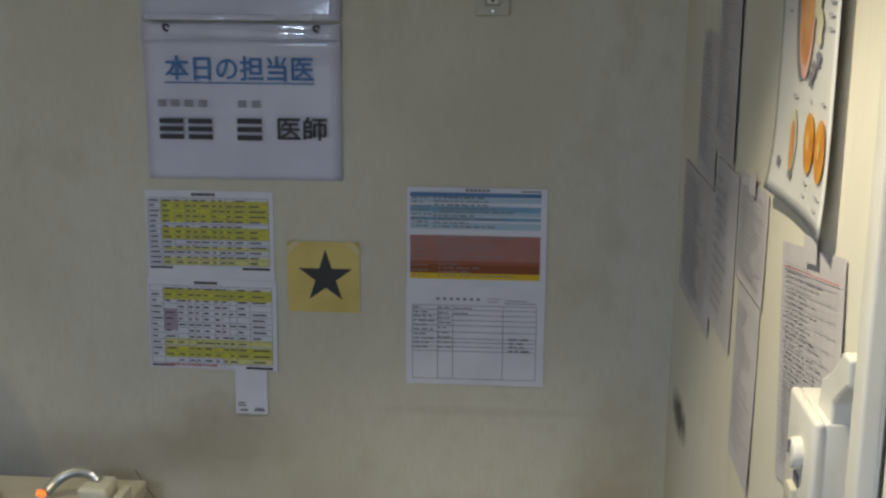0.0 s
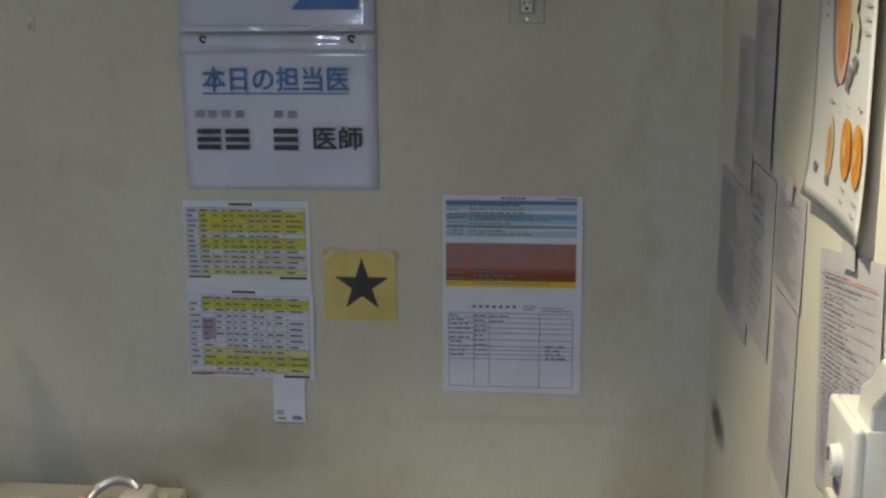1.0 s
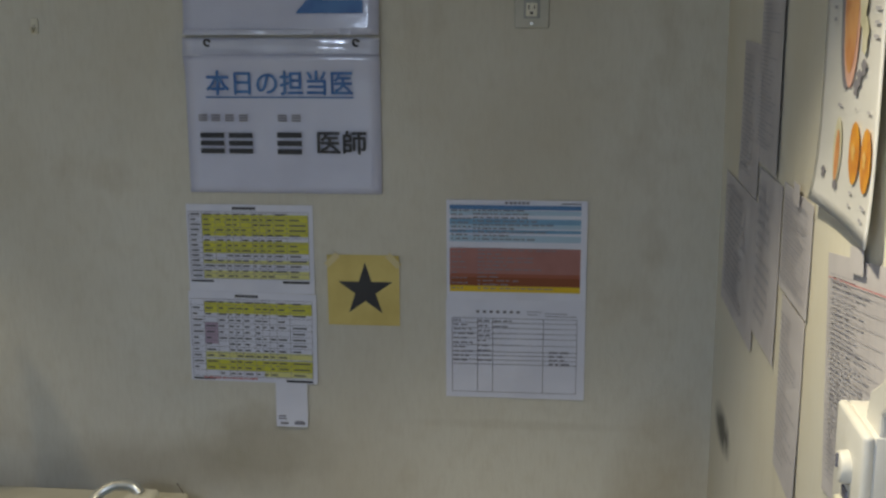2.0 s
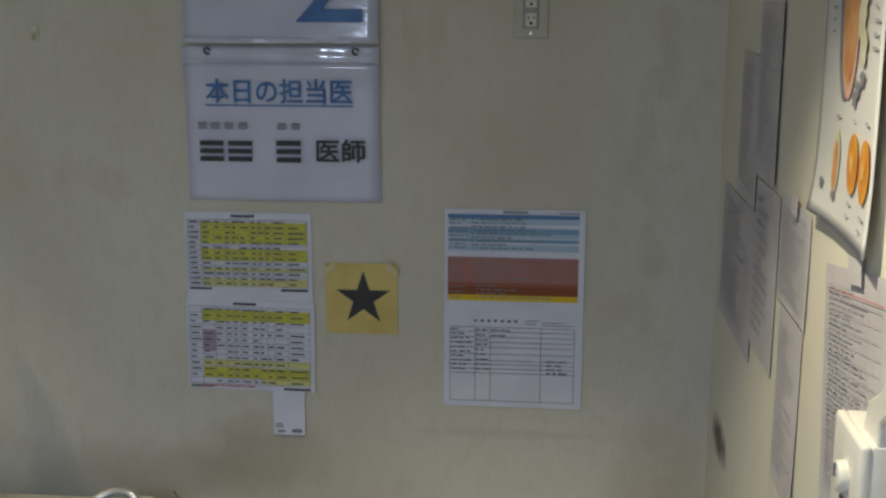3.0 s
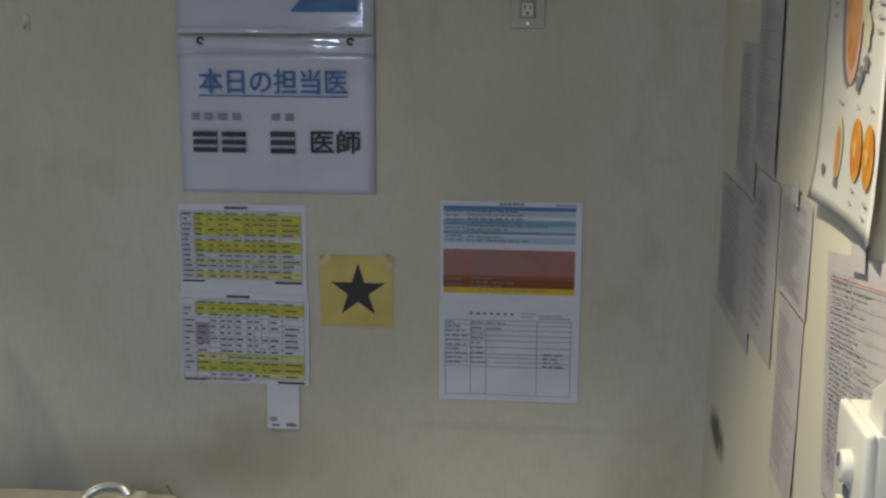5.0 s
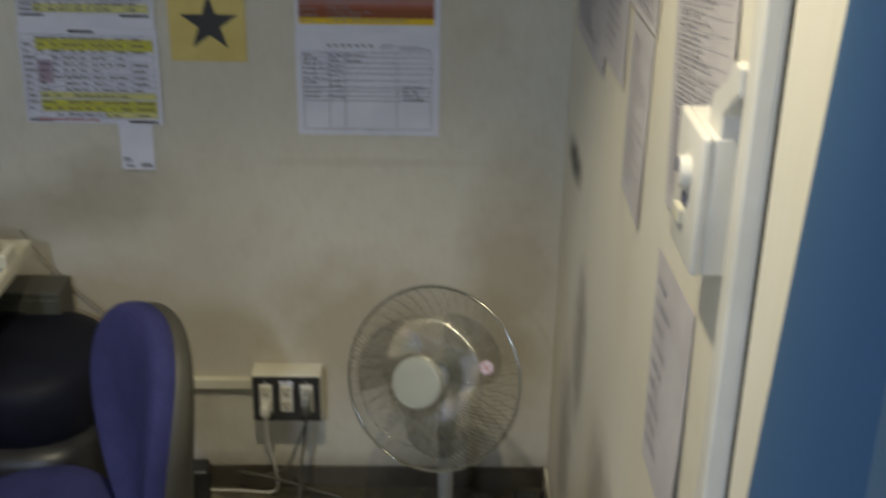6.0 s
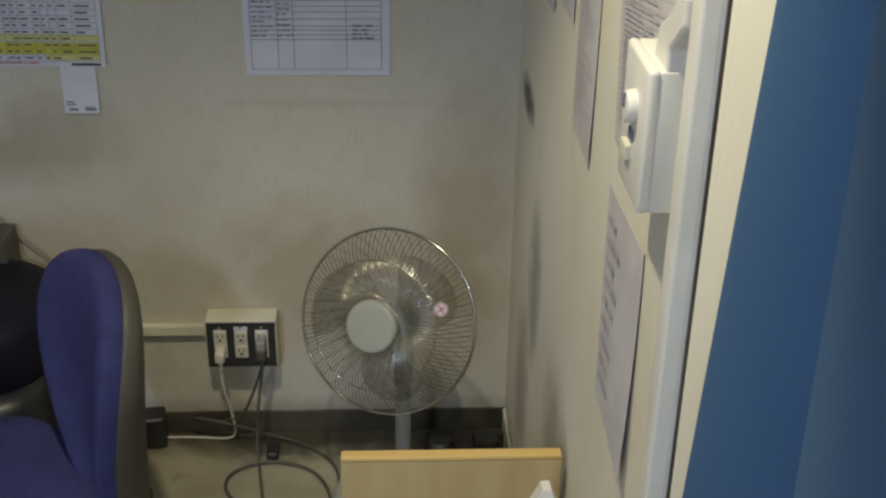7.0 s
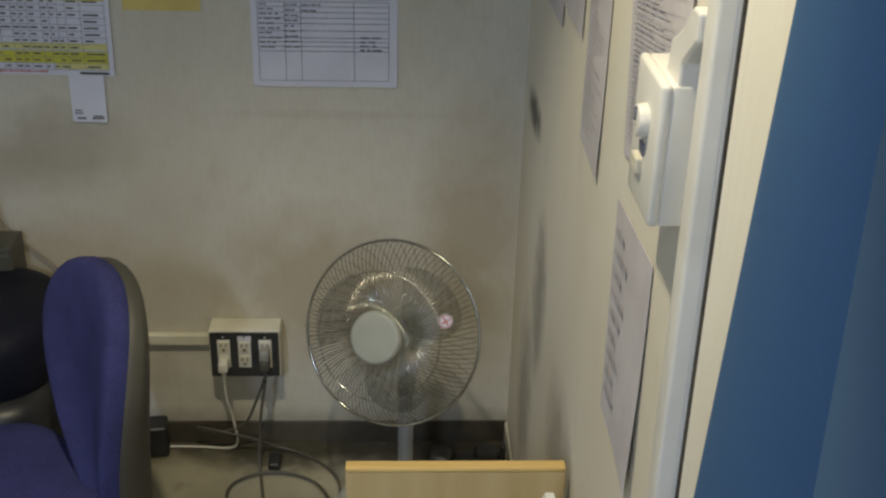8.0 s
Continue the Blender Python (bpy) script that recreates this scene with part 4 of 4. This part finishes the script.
# ---- desk and what stands on it ----
def desk():
    t = thing("desk", pose(-1.14, 2.40, 0.0), "cream laminate desk with a rounded edge", "desk")
    part("desktop", boxes((-1.30, 0.0, -0.72, 0.0, 0.668, 0.700), bevel=0.006, seg=3), "desk", t)
    part("end_panel", boxes((-0.105, -0.080, -0.66, -0.03, 0.0, 0.668), bevel=0.002), "shell", t)
    part("end_panel", boxes((-1.26, -1.235, -0.66, -0.03, 0.0, 0.668), bevel=0.002), "grey_plastic", t)
    part("back_panel", boxes((-1.235, -0.105, -0.05, -0.032, 0.25, 0.668)), "grey_plastic", t)
    z = 0.7
    t = thing("mouse_pad", pose(-1.265, 2.145, z, 0, 0, -4), "blue cloth mouse pad on the desk", "mouse pad")
    part("pad", boxes((-0.105, 0.105, -0.105, 0.105, 0.0005, 0.004), bevel=0.0012), "mat_blue", t)
    t = thing("computer_mouse", pose(-1.285, 2.14, z + 0.004, 0, 0, 72), "glossy black computer mouse on the pad", "mouse")
    part("shell", pillow(0.064, 0.112, 0.056, 0.8, 0.85), "gloss_black", t, smooth=True).location = (0, 0, 0.016)
    part("wheel", cyl(0.008, 0.008, -0.003, 0.003, 16, pose(0, 0.028, 0.034, 0, 90, 0)), "grey_plastic", t)
    part("cord", tube(smooth_path([(0, 0.05, 0.012), (-0.01, 0.10, 0.006), (-0.06, 0.16, 0.004), (-0.14, 0.19, 0.004)]), 0.002, 6), "black", t, smooth=True)
    t = thing("hand_scope", pose(-1.25, 2.275, z), "white handpiece with a chrome curved arm and glowing orange tip", "instrument")
    part("stand", boxes((0.018, 0.082, -0.045, 0.03, 0.0, 0.052), bevel=0.010, seg=3), "cream_plastic", t, smooth=True)
    part("arm", tube(smooth_path([(-0.052, -0.030, 0.034), (-0.035, -0.008, 0.052), (-0.005, 0.004, 0.066), (0.03, 0.004, 0.066), (0.05, 0.0, 0.05)], 8), 0.0115, 14), "satin", t, "bright curved metal arm", True)
    tip = part("tip", cyl(0.0085, 0.0065, -0.004, 0.013, 20, pose(-0.056, -0.036, 0.034, 60, 0, -50), 0.002), "glow", t, "glowing orange tip", True)
    part("holder", boxes((0.088, 0.108, -0.03, 0.035, 0.0, 0.03), bevel=0.004), "cream_plastic", t)
    # unseen slab, added and tapered to cast the wedge shadow on the back wall
    t = thing("shadow_slab", pose(-1.757, 2.26, z), "slim dark tapered slab out of view on the desk, added to cast a wall shadow", "screen")
    bm = bmesh.new()
    side = ((-0.030, 0.012), (0.034, 0.012), (0.030, 0.50), (-0.036, 0.687), (-0.046, 0.687), (-0.030, 0.50))
    near = [bm.verts.new((x, -0.02, h)) for x, h in side]
    far = [bm.verts.new((x, 0.02, h)) for x, h in side]
    bm.faces.new(near)
    bm.faces.new(far[::-1])
    for k in range(len(side)):
        q = (k + 1) % len(side)
        bm.faces.new((near[k], far[k], far[q], near[q]))
    bmesh.ops.recalc_face_normals(bm, faces=bm.faces)
    bmesh.ops.bevel(bm, geom=bm.edges[:], offset=0.002, segments=2, affect="EDGES", profile=0.5)
    part("housing", bm, "grey_plastic", t)
    part("foot", boxes((-0.05, 0.085, -0.06, 0.06, 0.0, 0.014), bevel=0.004), "grey_plastic", t)
    t = thing("drawer_cabinet", pose(-1.30, 2.385, 0.0), "dark grey steel drawer cabinet under the desk by the wall", "cabinet")
    part("body", boxes((0.0, 0.203, 0.004, 0.10, 0.0, 0.575), bevel=0.004), "cabinet", t)
    for k in range(3):
        d = part("drawer_front", boxes((0.006, 0.197, 0.0, 0.008, 0.03 + 0.18 * k, 0.20 + 0.18 * k), bevel=0.003), "cabinet", t)
        part("pull", boxes((0.075, 0.128, -0.006, 0.001, 0.16 + 0.18 * k, 0.172 + 0.18 * k), bevel=0.002), "black", d)
    t = thing("keyboard", pose(-1.50, 2.20, z, 0, 0, 14), "grey-white computer keyboard on the desk", "keyboard")
    part("case", boxes((-0.10, 0.10, -0.075, 0.075, 0.0, 0.018), bevel=0.005), "cream_plastic", t)
    for r in range(5):
        for c in range(9):
            x, y = -0.085 + c * 0.0205, -0.055 + r * 0.026
            part("key", boxes((x - 0.0085, x + 0.0085, y - 0.010, y + 0.010, 0.017, 0.024), bevel=0.002, seg=1), "white_plastic", t)


desk()


# ---- floor things by the side wall ----
def low_board():
    t = thing("wooden_board", pose(-0.355, 1.60, 0.0), "light maple board with a rounded bright edge, standing upright", "board")
    part("panel", boxes((0.0, 0.344, 0.0, 0.019, 0.0, 0.583), bevel=0.002), "wood", t)
    part("top_edge", boxes((0.0, 0.344, -0.001, 0.020, 0.583, 0.592), bevel=0.003), "wood_edge", t, "bright yellow-brown edge band")
    part("foot", boxes((0.03, 0.06, -0.05, 0.10, 0.0, 0.03), bevel=0.003), "wood", t)
    part("foot", boxes((0.275, 0.305, -0.05, 0.10, 0.0, 0.03), bevel=0.003), "wood", t)
    t = thing("white_post", pose(-0.058, 1.45, 0.0), "white square post with a pointed top beside the board", "post")
    bm = bmesh.new()
    base = [(-0.028, -0.022), (0.028, -0.022), (0.028, 0.022), (-0.028, 0.022)]
    lo = [bm.verts.new((x, y, 0)) for x, y in base]
    mid = [bm.verts.new((x, y, 0.592)) for x, y in base]
    top = [bm.verts.new((x * 0.22, y * 0.5, 0.652)) for x, y in base]
    for a, b in ((lo, mid), (mid, top)):
        for k in range(4):
            bm.faces.new((a[k], a[(k + 1) % 4], b[(k + 1) % 4], b[k]))
    bm.faces.new(lo[::-1])
    bm.faces.new(top)
    part("post", bm, "white_plastic", t)
    t = thing("power_strip", pose(-0.075, 2.385, 0.0, 0, 0, 3), "black power strip with adapters on the floor in the corner", "power strip")
    part("bar", boxes((-0.055, 0.06, -0.022, 0.022, 0.0, 0.034), bevel=0.005), "black", t)
    part("adapter", boxes((-0.01, 0.045, -0.03, 0.02, 0.034, 0.06), bevel=0.006), "black", t)
    t = thing("power_adapter", pose(-0.165, 2.375, 0.0, 0, 0, -12), "small black power adapter on the floor", "adapter")
    part("case", pillow(0.062, 0.06, 0.06, 0.6, 0.6), "black", t, smooth=True).location = (0, 0, 0.029)
    t = thing("power_adapter", pose(-0.845, 2.458, 0.0, 0, 0, 8), "black power adapter block against the baseboard", "adapter")
    part("case", boxes((-0.03, 0.03, -0.03, 0.03, 0.0, 0.085), bevel=0.008, seg=3), "black", t)
    t = thing("cable_stub", pose(-0.022, 2.36, 0.0), "black upright plug standing by the wall", "plug")
    part("body", boxes((-0.006, 0.006, -0.010, 0.010, 0.0, 0.085), bevel=0.004), "black", t)


low_board()
